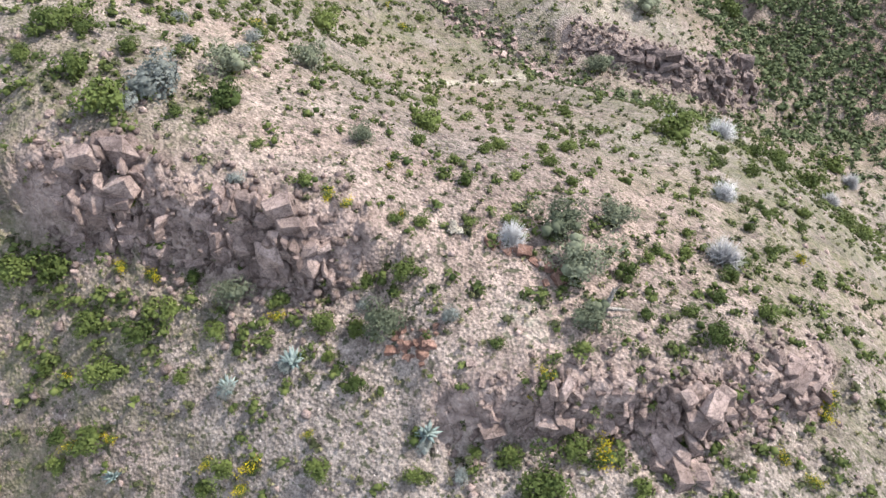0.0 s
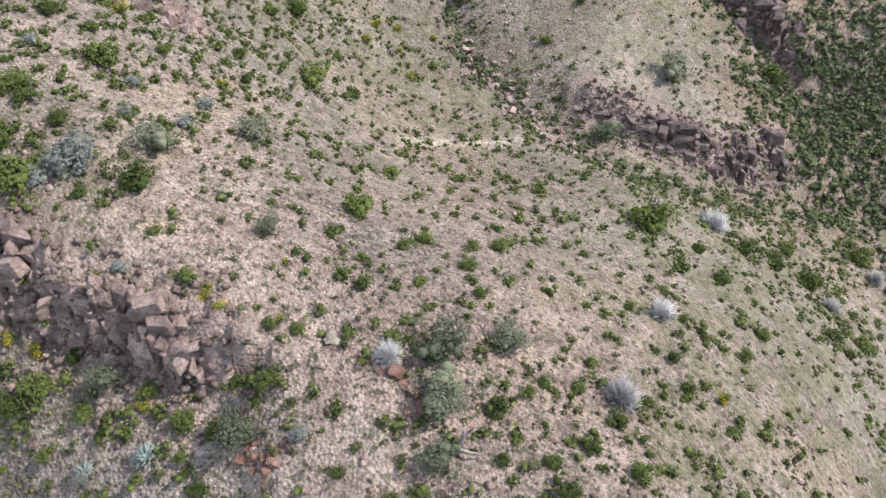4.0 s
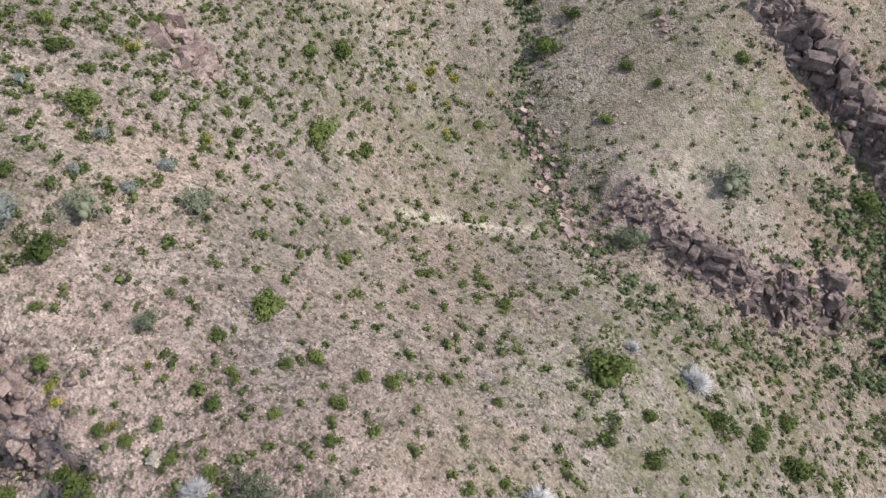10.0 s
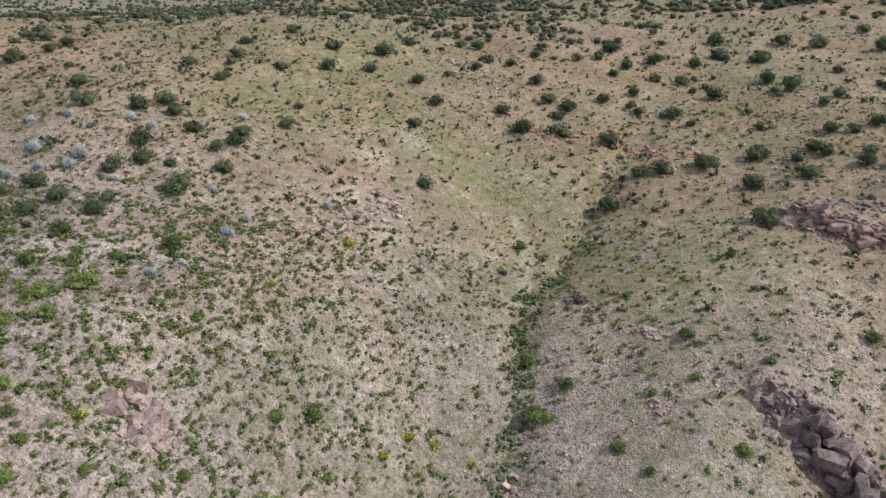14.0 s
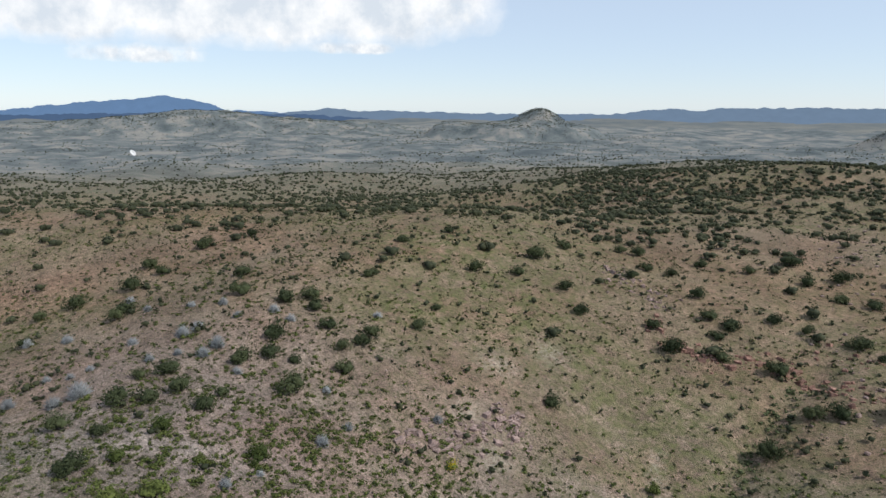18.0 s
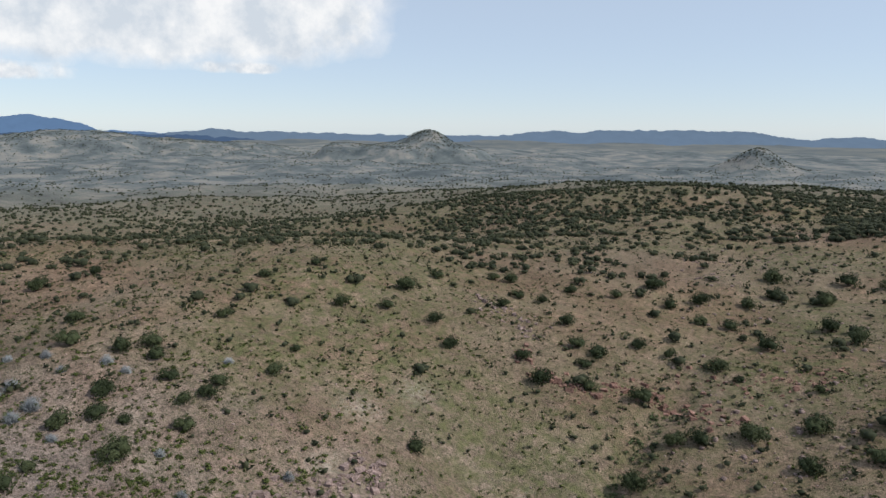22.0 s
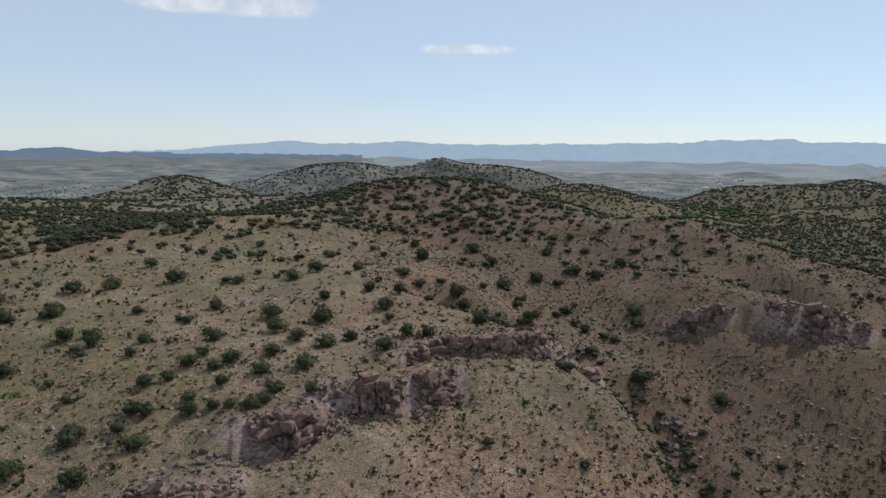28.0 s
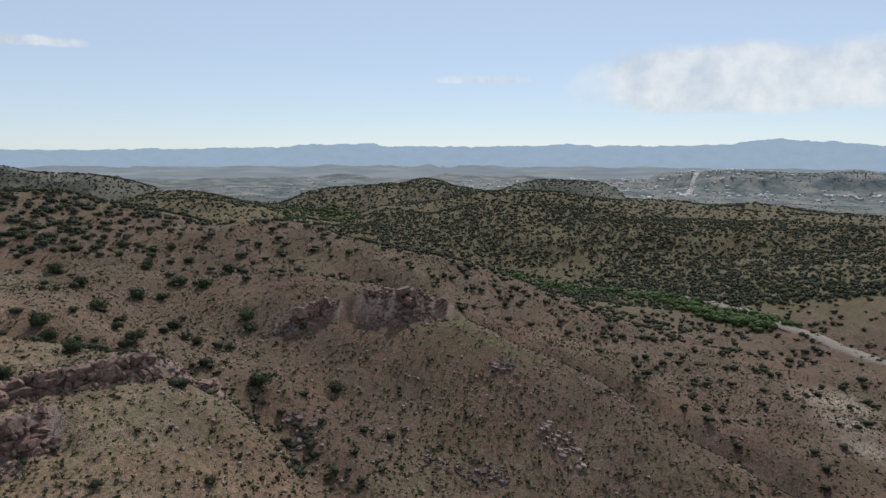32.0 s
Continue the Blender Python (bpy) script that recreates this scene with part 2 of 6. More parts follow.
GREY_LEAF = make_leaf("grey_green_leaf", (0.085, 0.096, 0.060), (0.185, 0.195, 0.130))
BLUE_LEAF = make_leaf("blue_grey_leaf", (0.120, 0.128, 0.114), (0.240, 0.250, 0.228))
JUNIPER = make_leaf("juniper_leaf", (0.027, 0.038, 0.017), (0.072, 0.086, 0.040))
YELLOW = make_leaf("yellow_flower", (0.330, 0.260, 0.010), (0.560, 0.440, 0.020))
DEAD = make_leaf("bleached_twig", (0.330, 0.320, 0.325), (0.570, 0.560, 0.565), back=0.1)
ASH = make_leaf("ashen_twig", (0.170, 0.185, 0.195), (0.330, 0.350, 0.360), back=0.1)
BARK = make_leaf("grey_bark", (0.085, 0.065, 0.050), (0.170, 0.140, 0.115), back=0.0)
SCRUB = make_leaf("scrub_leaf", (0.025, 0.030, 0.013), (0.112, 0.115, 0.052), True)
FRESH = make_leaf("fresh_leaf", (0.032, 0.048, 0.013), (0.124, 0.143, 0.043), True)
STRAW = make_leaf("dry_grass", (0.110, 0.108, 0.050), (0.250, 0.230, 0.120), True)
FAR_TREE = make_leaf("far_juniper", (0.026, 0.033, 0.018), (0.068, 0.074, 0.040), True)
CANYON_TREE = make_leaf("cottonwood_leaf", (0.042, 0.074, 0.020), (0.085, 0.130, 0.038), True)
BRUSH = make_leaf("brush_leaf", (0.040, 0.055, 0.022), (0.125, 0.145, 0.070), True)


def part(name, me, material, parent=None, label="", m=None):
    """Links mesh data (or a bmesh) as one mesh object under a thing."""
    if isinstance(me, bmesh.types.BMesh):
        bm, me = me, bpy.data.meshes.new(name)
        bm.to_mesh(me)
        bm.free()
    if material and not me.materials:
        me.materials.append(material)
    ob = new(name, me)
    ob.parent = parent
    if m is not None:
        ob.matrix_basis = m
    if label:
        tagged(ob, label)
    return ob


def mesh_of(name, verts, faces, material=None, smooth=False):
    """A mesh from arrays: verts n x 3, faces m x 3 or m x 4."""
    verts, faces = np.asarray(verts, np.float32), np.asarray(faces, np.int32)
    k = faces.shape[1]
    me = bpy.data.meshes.new(name)
    me.vertices.add(len(verts))
    me.vertices.foreach_set("co", verts.ravel())
    me.loops.add(faces.size)
    me.loops.foreach_set("vertex_index", faces.ravel())
    me.polygons.add(len(faces))
    me.polygons.foreach_set("loop_start", np.arange(0, faces.size, k, dtype=np.int32))
    if smooth:
        me.polygons.foreach_set("use_smooth", np.ones(len(faces), bool))
    me.update(calc_edges=True)
    if material:
        me.materials.append(material)
    return me


# ---- the lie of the land ----
EYE_X, EYE_Y, EYE_Z = 31.0, 56.0, 59.0
BASE_R, BASE_Z = [0, 350, 1200, 1900, 3000, 4900], [5, 5, -50, -62, -50, -22]
BROAD_HILLS_A = [(-62, -41, -8.0), (125, 68, -21.1), (62, 176, -0.3), (-125, 285, -6.3), (-312, 394, 8.9), (-375, 502, -1.5), (-62, 611, 15.1), (312, -41, -42.8), (500, 68, 0.1), (438, 176, -33.3), (250, 285, -1.2), (62, 394, -17.3), (0, 502, -11.3), (312, 611, -40.1), (-125, 68, -0.2), (-188, 176, 26.5), (-500, 285, -2.4), (625, 285, -10.6), (562, 394, -32.8), (375, 502, -14.1), (62, -41, -4.6), (250, 68, -6.3), (188, 176, 4.9), (0, 285, 10.5), (-188, 394, -9.2), (-250, 502, 10.3), (62, 611, -4.4)]
BROAD_HILLS_B = [(-500, 68, 3.5), (-438, 176, 0.5), (562, 176, -2.5), (375, 285, 10.4), (188, 394, 4.1), (125, 502, 28.2), (0, 720, 0.6), (0, 68, -0.5), (-62, 176, 4.4), (-250, 285, -12.7), (-438, 394, -9.2), (-500, 502, -5.6), (-188, 611, -5.7), (188, -41, -24.1), (375, 68, -13.0), (312, 176, -2.1), (125, 285, -1.5), (-62, 394, 5.6), (-125, 502, 22.8), (188, 611, -8.0), (-250, 68, 12.8), (-312, 176, -19.7), (688, 176, -12.7), (500, 285, -12.5), (312, 394, 4.3), (250, 502, 41.5), (250, 720, 32.5)]
BROAD_HILLS = BROAD_HILLS_A + BROAD_HILLS_B
MIDDLE_HILLS_A = [(-130, 60, -11.4), (-52, 196, -6.0), (26, 331, 1.8), (234, 60, 4.8), (-130, 241, 4.5), (-52, 377, 0.1), (-130, 150, -9.2), (-52, 286, 0.4), (234, 422, -5.4), (78, 150, 1.3), (156, 286, -2.1), (-78, 60, 4.5), (0, 196, -5.7), (78, 331, 1.6), (0, 105, -5.1), (78, 241, -4.6), (-130, 422, -3.9), (234, 150, 2.6), (-130, 331, 2.6), (78, 60, -4.5), (156, 196, 0.9), (234, 331, -2.0), (156, 105, -6.1), (234, 241, 0.8), (26, 422, 7.6)]
MIDDLE_HILLS_B = [(-104, 105, 1.1), (-26, 241, -2.5), (52, 377, 7.2), (260, 105, 0.9), (-104, 286, 0.2), (182, 422, -3.1), (-104, 196, -1.2), (-26, 331, -0.5), (26, 60, 2.9), (104, 196, 0.7), (182, 331, -2.1), (-52, 105, 6.5), (26, 241, -1.0), (104, 377, 2.3), (26, 150, 6.3), (104, 286, 6.9), (182, 60, -0.8), (260, 196, 0.5), (-104, 377, 6.9), (104, 105, -2.2), (182, 241, -0.5), (-26, 422, 2.7), (182, 150, -1.4), (260, 286, 0.9)]
MIDDLE_HILLS_C = [(-78, 150, 9.4), (0, 286, 4.7), (286, 422, -5.4), (286, 150, -0.9), (-78, 331, -1.5), (286, 60, 5.7), (-78, 241, 1.3), (0, 377, 3.7), (52, 105, -3.3), (130, 241, 0.2), (-78, 422, -3.4), (-26, 150, -6.4), (52, 286, 2.2), (-26, 60, 2.8), (52, 196, 6.9), (130, 331, 2.8), (208, 105, -0.8), (286, 241, 5.8), (78, 422, 2.1), (130, 150, 2.5), (208, 286, -1.7), (130, 60, -9.5), (208, 196, 1.2), (286, 331, 0.0)]
MIDDLE_HILLS = MIDDLE_HILLS_A + MIDDLE_HILLS_B + MIDDLE_HILLS_C
SPURS_A = [(62, 85, -6.9), (113, 233, 0.9), (96, 144, -1.4), (181, 292, 1.1), (-52, 175, 0.1), (-1, 265, -2.4), (130, 203, 11.2), (113, 115, 0.3), (130, 262, 3.9), (33, 145, 0.6), (-103, 265, 0.4), (147, 174, -9.5), (96, 85, 8.0), (147, 233, -6.8), (-69, 145, -8.3), (-52, 235, 2.4), (215, 174, 2.6), (232, 85, 9.3), (215, 233, 1.6), (-35, 145, 3.0), (-18, 235, -1.3)]
SPURS_B = [(147, 115, -5.1), (164, 262, -10.5), (181, 174, -2.0), (-120, 115, 2.0), (-69, 205, -0.8), (198, 85, 4.6), (181, 233, 4.1), (198, 144, -2.8), (62, 322, -0.9), (-18, 175, -1.2), (33, 265, -0.2), (198, 203, 0.6), (181, 115, -0.3), (198, 262, 8.5), (-120, 175, 4.8), (-69, 265, 0.6), (266, 203, -7.9), (249, 115, 2.7), (266, 262, 0.2), (-86, 175, -1.2), (-35, 265, -0.5)]
SPURS_C = [(232, 144, 4.9), (96, 322, -2.9), (232, 203, 7.2), (16, 115, 0.3), (-120, 235, -1.7), (215, 115, -2.5), (232, 262, -5.0), (283, 174, 0.3), (-86, 115, -0.1), (-35, 205, 2.3), (266, 85, -10.3), (249, 233, 2.0), (300, 144, -4.1), (232, 322, 2.9), (16, 175, -4.7), (79, 115, 1.4), (96, 262, 2.2), (113, 174, -0.1), (300, 322, -6.0), (-103, 205, 0.3)]
SPURS_D = [(62, 203, -2.2), (300, 85, 3.1), (283, 233, -6.5), (-1, 145, 1.3), (16, 235, 2.9), (79, 174, -0.7), (266, 322, 10.6), (300, 203, -4.6), (-103, 145, 0.6), (-86, 235, -2.5), (283, 115, -3.5), (147, 292, 1.6), (96, 203, 2.6), (-52, 115, -1.6), (-1, 205, -0.2), (130, 144, 2.6), (215, 292, -1.0), (164, 203, -6.9), (-18, 115, -0.9), (33, 205, 2.7)]
SPURS = SPURS_A + SPURS_B + SPURS_C + SPURS_D
SMALL_HILLS_A = [(-50, 8, -5.3), (-24, 8, -10.2), (2, 8, 3.8), (28, 8, 14.0), (54, 8, -2.9), (-37, 31, 10.4), (-11, 31, 15.8), (15, 31, 3.0), (41, 31, 2.9), (-50, 53, 4.0), (-24, 53, -2.0), (2, 53, -6.4), (28, 53, 9.2), (-37, 76, 6.7), (-11, 76, -1.0), (15, 76, -1.7), (41, 76, -0.4), (-50, 98, -6.1), (2, 98, -11.7), (28, 98, 9.1), (54, 98, -6.5), (-37, 121, 0.2), (-11, 121, -2.4), (15, 121, 5.4), (41, 121, -4.3), (-24, 144, -10.3)]
SMALL_HILLS = SMALL_HILLS_A
# bearing, range, height, half-width across and along the view, flatness of the top
FAR_HILLS = [
    (54.5, 1150, 33, 90, 110, 3), (47.0, 1150, 46, 130, 130, 3), (60.0, 980, 28, 150, 110, 3), (26.0, 1480, 62, 150, 160, 3),
    (12.5, 1400, 70, 190, 160, 3), (33.0, 1000, 44, 130, 120, 2), (79.0, 1150, 26, 230, 130, 3), (68.0, 890, 15, 330, 150, 7), (-8.0, 760, 22, 330, 120, 3), (62.5, 1500, 58, 130, 110, 4),
    (0.6, 950, 36, 75, 90, 2), (-15.0, 2200, 62, 75, 75, 2), (-72.0, 2900, 52, 420, 260, 3), (-61.0, 2900, 42, 420, 240, 3),
    (-43.5, 2600, 46, 300, 260, 10), (-40.9, 2600, 54, 75, 75, 3), (52.0, 3200, 50, 90, 90, 2), (80.0, 2600, 52, 420, 200, 5),
]
LEDGES = [  # line along a drop, rock on the side to the right of its way; height, breadth
    ([(-5.0, 25.6), (-9.0, 25.4), (-12.5, 25.4), (-17.0, 27.2), (-24.0, 28.0)], 3.3, 0.9),
    ([(22.6, 20.2), (18.6, 18.6), (15.5, 18.0), (12.5, 16.0), (10.0, 17.0), (6.0, 17.2), (0.0, 16.8)], 2.2, 0.7),
    ([(48.0, 90.0), (40.0, 81.0), (32.0, 78.5), (25.0, 79.0), (17.0, 82.5)], 3.4, 1.2),
    ([(53.0, 107.5), (47.2, 112.5), (41.0, 114.5), (36.5, 117.0), (31.0, 117.8), (25.5, 118.4)], 3.6, 1.0),
    ([(86.0, 188.5), (81.0, 189.5), (72.7, 184.5), (65.0, 187.0), (58.2, 188.0), (54.5, 186.0), (51.0, 178.5), (44.4, 177.5), (37.0, 178.5)], 5.0, 1.1),
    ([(221.0, 195.0), (219.0, 199.5), (212.0, 203.2), (204.4, 208.9), (199.5, 215.3)], 6.5, 1.3),
    ([(38.3, 167.5), (32.3, 164.2), (26.3, 166.3), (19.0, 167.9)], 3.2, 1.2),
    ([(193.0, 221.0), (190.0, 225.0), (184.0, 229.2), (176.0, 234.5)], 3.6, 1.2),
    ([(127.2, 196.2), (125.2, 201.2), (113.8, 202.2), (99.8, 202.6), (86.4, 206.0), (76.5, 202.5)], 4.0, 1.2),
]
GULLIES = [  # line of a stream bed; depth, half-width
    ([(-17, 191), (-17, 168), (-12, 136), (-13, 124), (-9, 115), (-4, 104), (1, 91), (7, 83), (14, 75), (22, 69), (34, 70), (46, 78), (60, 86), (90, 88)], 1.6, 3.5),
    ([(108, 262), (117, 244), (126, 224), (133, 205), (138, 192), (137, 178), (133, 162), (122, 135), (108, 110)], 8.0, 9.0),
    ([(250, 250), (245, 221), (245, 195), (248, 177), (257, 144), (250, 122), (248, 103), (244, 86)], 17.0, 17.0),
    ([(-34, 80), (-20, 76), (-8, 80), (0, 88)], 0.7, 2.5),
]

TABLES = {}


def lattice(x, y, cell, seed):
    """Smooth random values in -1 to 1 on a square lattice of that cell."""
    if seed not in TABLES:
        TABLES[seed] = np.random.RandomState(seed).uniform(-1, 1, (256, 256))
    table = TABLES[seed]
    u, v = x / cell, y / cell
    i, j = np.floor(u).astype(int), np.floor(v).astype(int)
    u, v = u - i, v - j
    u, v = u * u * (3 - 2 * u), v * v * (3 - 2 * v)
    g = lambda p, q: table[p & 255, q & 255]
    return (g(i, j) * (1 - u) + g(i + 1, j) * u) * (1 - v) + (g(i, j + 1) * (1 - u) + g(i + 1, j + 1) * u) * v


def steps(x, y, cell, seed):
    """Random values in -1 to 1, one for each square of that size."""
    lattice(np.zeros(1), np.zeros(1), 1.0, seed)
    return TABLES[seed][np.floor(x / cell).astype(int) & 255, np.floor(y / cell).astype(int) & 255]


def to_line(x, y, line):
    """Distance to a polyline, signed to its right, and how far inside its ends."""
    best, side, ends = np.full(x.shape, 1e9), np.zeros(x.shape), np.zeros(x.shape)
    n = len(line) - 1
    for k, ((x0, y0), (x1, y1)) in enumerate(zip(line, line[1:])):
        dx, dy = x1 - x0, y1 - y0
        s = ((x - x0) * dx + (y - y0) * dy) / (dx * dx + dy * dy)
        c = np.clip(s, 0, 1)
        d = np.hypot(x - x0 - c * dx, y - y0 - c * dy)
        m = d < best
        best = np.where(m, d, best)
        side = np.where(m, np.sign(dy * (x - x0) - dx * (y - y0)), side)
        over = np.where((k == 0) & (s < 0), -s, np.where((k == n - 1) & (s > 1), s - 1, 0)) * np.hypot(dx, dy)
        ends = np.where(m, over, ends)
    return best, side, ends


def ground_z(x, y):
    x, y = np.atleast_1d(np.asarray(x, float)), np.atleast_1d(np.asarray(y, float))
    r = np.hypot(x - EYE_X, y - EYE_Y)
    z = np.interp(r, BASE_R, BASE_Z)
    for hills, s in ((BROAD_HILLS, 95.0), (MIDDLE_HILLS, 42.0), (SPURS, 27.0), (SMALL_HILLS, 20.0)):
        for hx, hy, h in hills:
            z = z + h * np.exp(-((x - hx) ** 2 + (y - hy) ** 2) / (2 * s * s))
    wide = np.clip((r - 500) / 500, 0, 1)
    for az, d, h, across, along, flat in FAR_HILLS:
        c, s = math.cos(radians(az)), math.sin(radians(az))
        u = ((x - EYE_X) * c - (y - EYE_Y) * s) / across
        v = ((x - EYE_X) * s + (y - EYE_Y) * c - d) / along
        q = np.sqrt(u * u + v * v) * (1 + 0.18 * lattice(x, y, 130, 31) + 0.08 * lattice(x, y, 45, 32))
        z = z + h * np.exp(-0.7 * q ** flat)
    for line, depth, half in GULLIES:
        d, _, _ = to_line(x, y, line)
        z = z - depth * np.exp(-(d / half) ** 2)
    for line, h, w in LEDGES:
        d, side, over = to_line(x, y, line)
        s = d * side + 0.6 * lattice(x, y, 2.3, 7) + 0.9 * lattice(x, y, 6.1, 8)
        ends = np.exp(-(over / (0.8 * h)) ** 2)
        z = z + 0.5 * h * np.tanh(s / w) * np.exp(-(s / (2.2 * h)) ** 2) * ends
        # blocky broken rock near the drop
        u, v = x + 0.5 * lattice(x, y, 1.7, 9), y + 0.5 * lattice(x, y, 1.9, 10)
        jag = 0.5 * steps(u, v, 0.27 * h, 13) + 0.3 * steps(u, v, 0.15 * h, 14)
        z = z + 0.26 * h * jag * np.exp(-(s / (1.1 * h)) ** 2) * ends
    z = z + 0.55 * lattice(x, y, 9.0, 1) + 0.22 * lattice(x, y, 3.1, 2) + 0.09 * lattice(x, y, 1.1, 3)
    z = z + wide * (9 * lattice(x, y, 160, 4) + 4 * lattice(x, y, 60, 5)) + np.clip((r - 120) / 200, 0, 1) * 1.4 * lattice(x, y, 24, 6)
    return z


def height_at(x, y):
    return float(ground_z(x, y)[0])


# one sheet from under the camera to the horizon, finest where the camera passes
HUB_X, HUB_Y = 8.0, -12.0
angles = np.concatenate([np.radians(np.arange(-180, -100, 4.0)), np.radians(np.arange(-100, 100, 0.4)), np.radians(np.arange(100, 180.1, 4.0))])
radii = [2.0, 8.0, 14.0]
while radii[-1] < 4900:
    radii.append(radii[-1] + max(0.38, 0.0145 * radii[-1]))
radii = np.array(radii)
A, R = np.meshgrid(angles, radii)
gx, gy = (HUB_X + R * np.sin(A)).ravel(), (HUB_Y + R * np.cos(A)).ravel()
gz = ground_z(gx, gy)
na, nr = len(angles), len(radii)
idx = np.arange(nr * na).reshape(nr, na)
quads = np.stack([idx[:-1, :-1], idx[:-1, 1:], idx[1:, 1:], idx[1:, :-1]], -1).reshape(-1, 4)
ground_me = mesh_of("ground", np.stack([gx, gy, gz], 1), quads, GROUND, True)


def cover_of(x, y):
    """Chalk, grass and bare rock, each 0 to 1."""
    r = np.hypot(x - EYE_X, y - EYE_Y)
    grass = 0.27 + 0.5 * lattice(x, y, 26, 11) + 0.2 * lattice(x, y, 90, 12)
    grass = grass + 0.5 * np.exp(-((x - 42) ** 2 + (y - 56) ** 2) / 500) + 1.1 * np.exp(-((x - 4) ** 2 + (y - 146) ** 2) / 600)
    grass = grass + 0.22 * np.clip((r - 100) / 100, 0, 1) + 0.6 * np.clip((r - 350) / 400, 0, 1) + 0.2 * np.clip((y - 120) / 80, 0, 1) + 0.35 * np.exp(-((x + 100) ** 2 + (y - 165) ** 2) / 3600)
    grass = grass * (1 - 0.55 * np.clip((x - 60) / 80, 0, 1))
    grass = grass + 0.8 * np.exp(-((x - 219) ** 2 / 40 + (y - 180) ** 2 / 500))
    grass = grass + 0.8 * np.clip((r - 430) / 80, 0, 1) * np.clip((x - 250) / 150, 0, 1)
    d, _, _ = to_line(x, y, [(-2.2, 62.8), (1.2, 65.9), (5.8, 68.4), (10.0, 70.6)])
    chalk = 0.75 * np.exp(-(d / 1.3) ** 2)
    d, _, _ = to_line(x, y, [(-13, 124), (-19, 137), (-27, 149)])
    chalk = np.maximum(chalk, 0.4 * np.exp(-(d / 1.2) ** 2))
    for cx, cy, cr, share in ((345, 86, 14, 0.9), (318, 79, 10, 0.8), (300, 72, 8, 0.7), (4.7, 21.5, 1.5, 0.45), (25, 90, 9, 0.3), (-56, 138, 4, 0.5), (-48, 122, 3, 0.5), (-38, 119, 3, 0.5), (-55, 152, 4, 0.45)):
        chalk = np.maximum(chalk, share * np.exp(-((x - cx) ** 2 + (y - cy) ** 2) / cr ** 2))
    bare = np.zeros(x.shape)
    for line, h, w in LEDGES:
        d, side, over = to_line(x, y, line)
        bare = np.maximum(bare, np.exp(-(d / np.where(side > 0, 0.85 * h, 0.45 * h)) ** 2) * np.exp(-(over / (0.5 * h)) ** 2))
    return np.clip(chalk, 0, 1), np.clip(grass, 0, 1), np.clip(bare, 0, 1)


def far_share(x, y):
    """Share by range of the far plain colour: grey-green grass with haze painted in."""
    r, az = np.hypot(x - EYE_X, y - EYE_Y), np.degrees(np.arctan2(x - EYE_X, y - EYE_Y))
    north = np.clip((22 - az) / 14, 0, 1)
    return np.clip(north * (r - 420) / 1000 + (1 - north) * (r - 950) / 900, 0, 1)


cover = ground_me.color_attributes.new("cover", "FLOAT_COLOR", "POINT")
cr, cg, cb = cover_of(gx, gy)
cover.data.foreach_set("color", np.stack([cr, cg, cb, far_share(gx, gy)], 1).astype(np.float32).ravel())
ground = tagged(new("ground", ground_me), "stony pinkish desert hillsides with short grass", "ground", kind="structure")


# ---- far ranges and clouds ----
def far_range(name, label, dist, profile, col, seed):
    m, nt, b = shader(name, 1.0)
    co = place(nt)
    # distance haze, and the dark ridge's shade, are painted into this glowing colour
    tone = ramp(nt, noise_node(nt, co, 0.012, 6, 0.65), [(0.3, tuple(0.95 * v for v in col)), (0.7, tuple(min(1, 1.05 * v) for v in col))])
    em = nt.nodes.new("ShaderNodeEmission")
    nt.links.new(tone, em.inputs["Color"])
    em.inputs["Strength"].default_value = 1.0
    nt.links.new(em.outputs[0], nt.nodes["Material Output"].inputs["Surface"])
    az = np.linspace(profile[0][0], profile[-1][0], 420)
    top = EYE_Z + dist * np.tan(np.radians(np.interp(az, [p[0] for p in profile], [p[1] for p in profile])))
    top = top + 5 * lattice(az * 60, az * 0, 34, seed) + 3 * lattice(az * 60, az * 0, 9, seed + 1)
    s, c = np.sin(np.radians(az)), np.cos(np.radians(az))
    rows = []
    for back, share in ((-420, 0.0), (-300, 0.22), (-170, 0.5), (-70, 0.82), (-15, 0.98), (40, 1.0), (180, 0.6)):
        d = dist + back + (25 * lattice(az * 60, az * 0, 22, seed + 3) if share < 0.98 else 0)
        rows.append(np.stack([EYE_X + d * s, EYE_Y + d * c, -70 + (top + 70) * share], 1))
    v = np.concatenate(rows)
    n = len(az)
    ix = np.arange(len(v)).reshape(-1, n)
    q = np.stack([ix[:-1, :-1], ix[:-1, 1:], ix[1:, 1:], ix[1:, :-1]], -1).reshape(-1, 4)
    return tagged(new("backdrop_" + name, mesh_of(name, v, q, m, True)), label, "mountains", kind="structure")


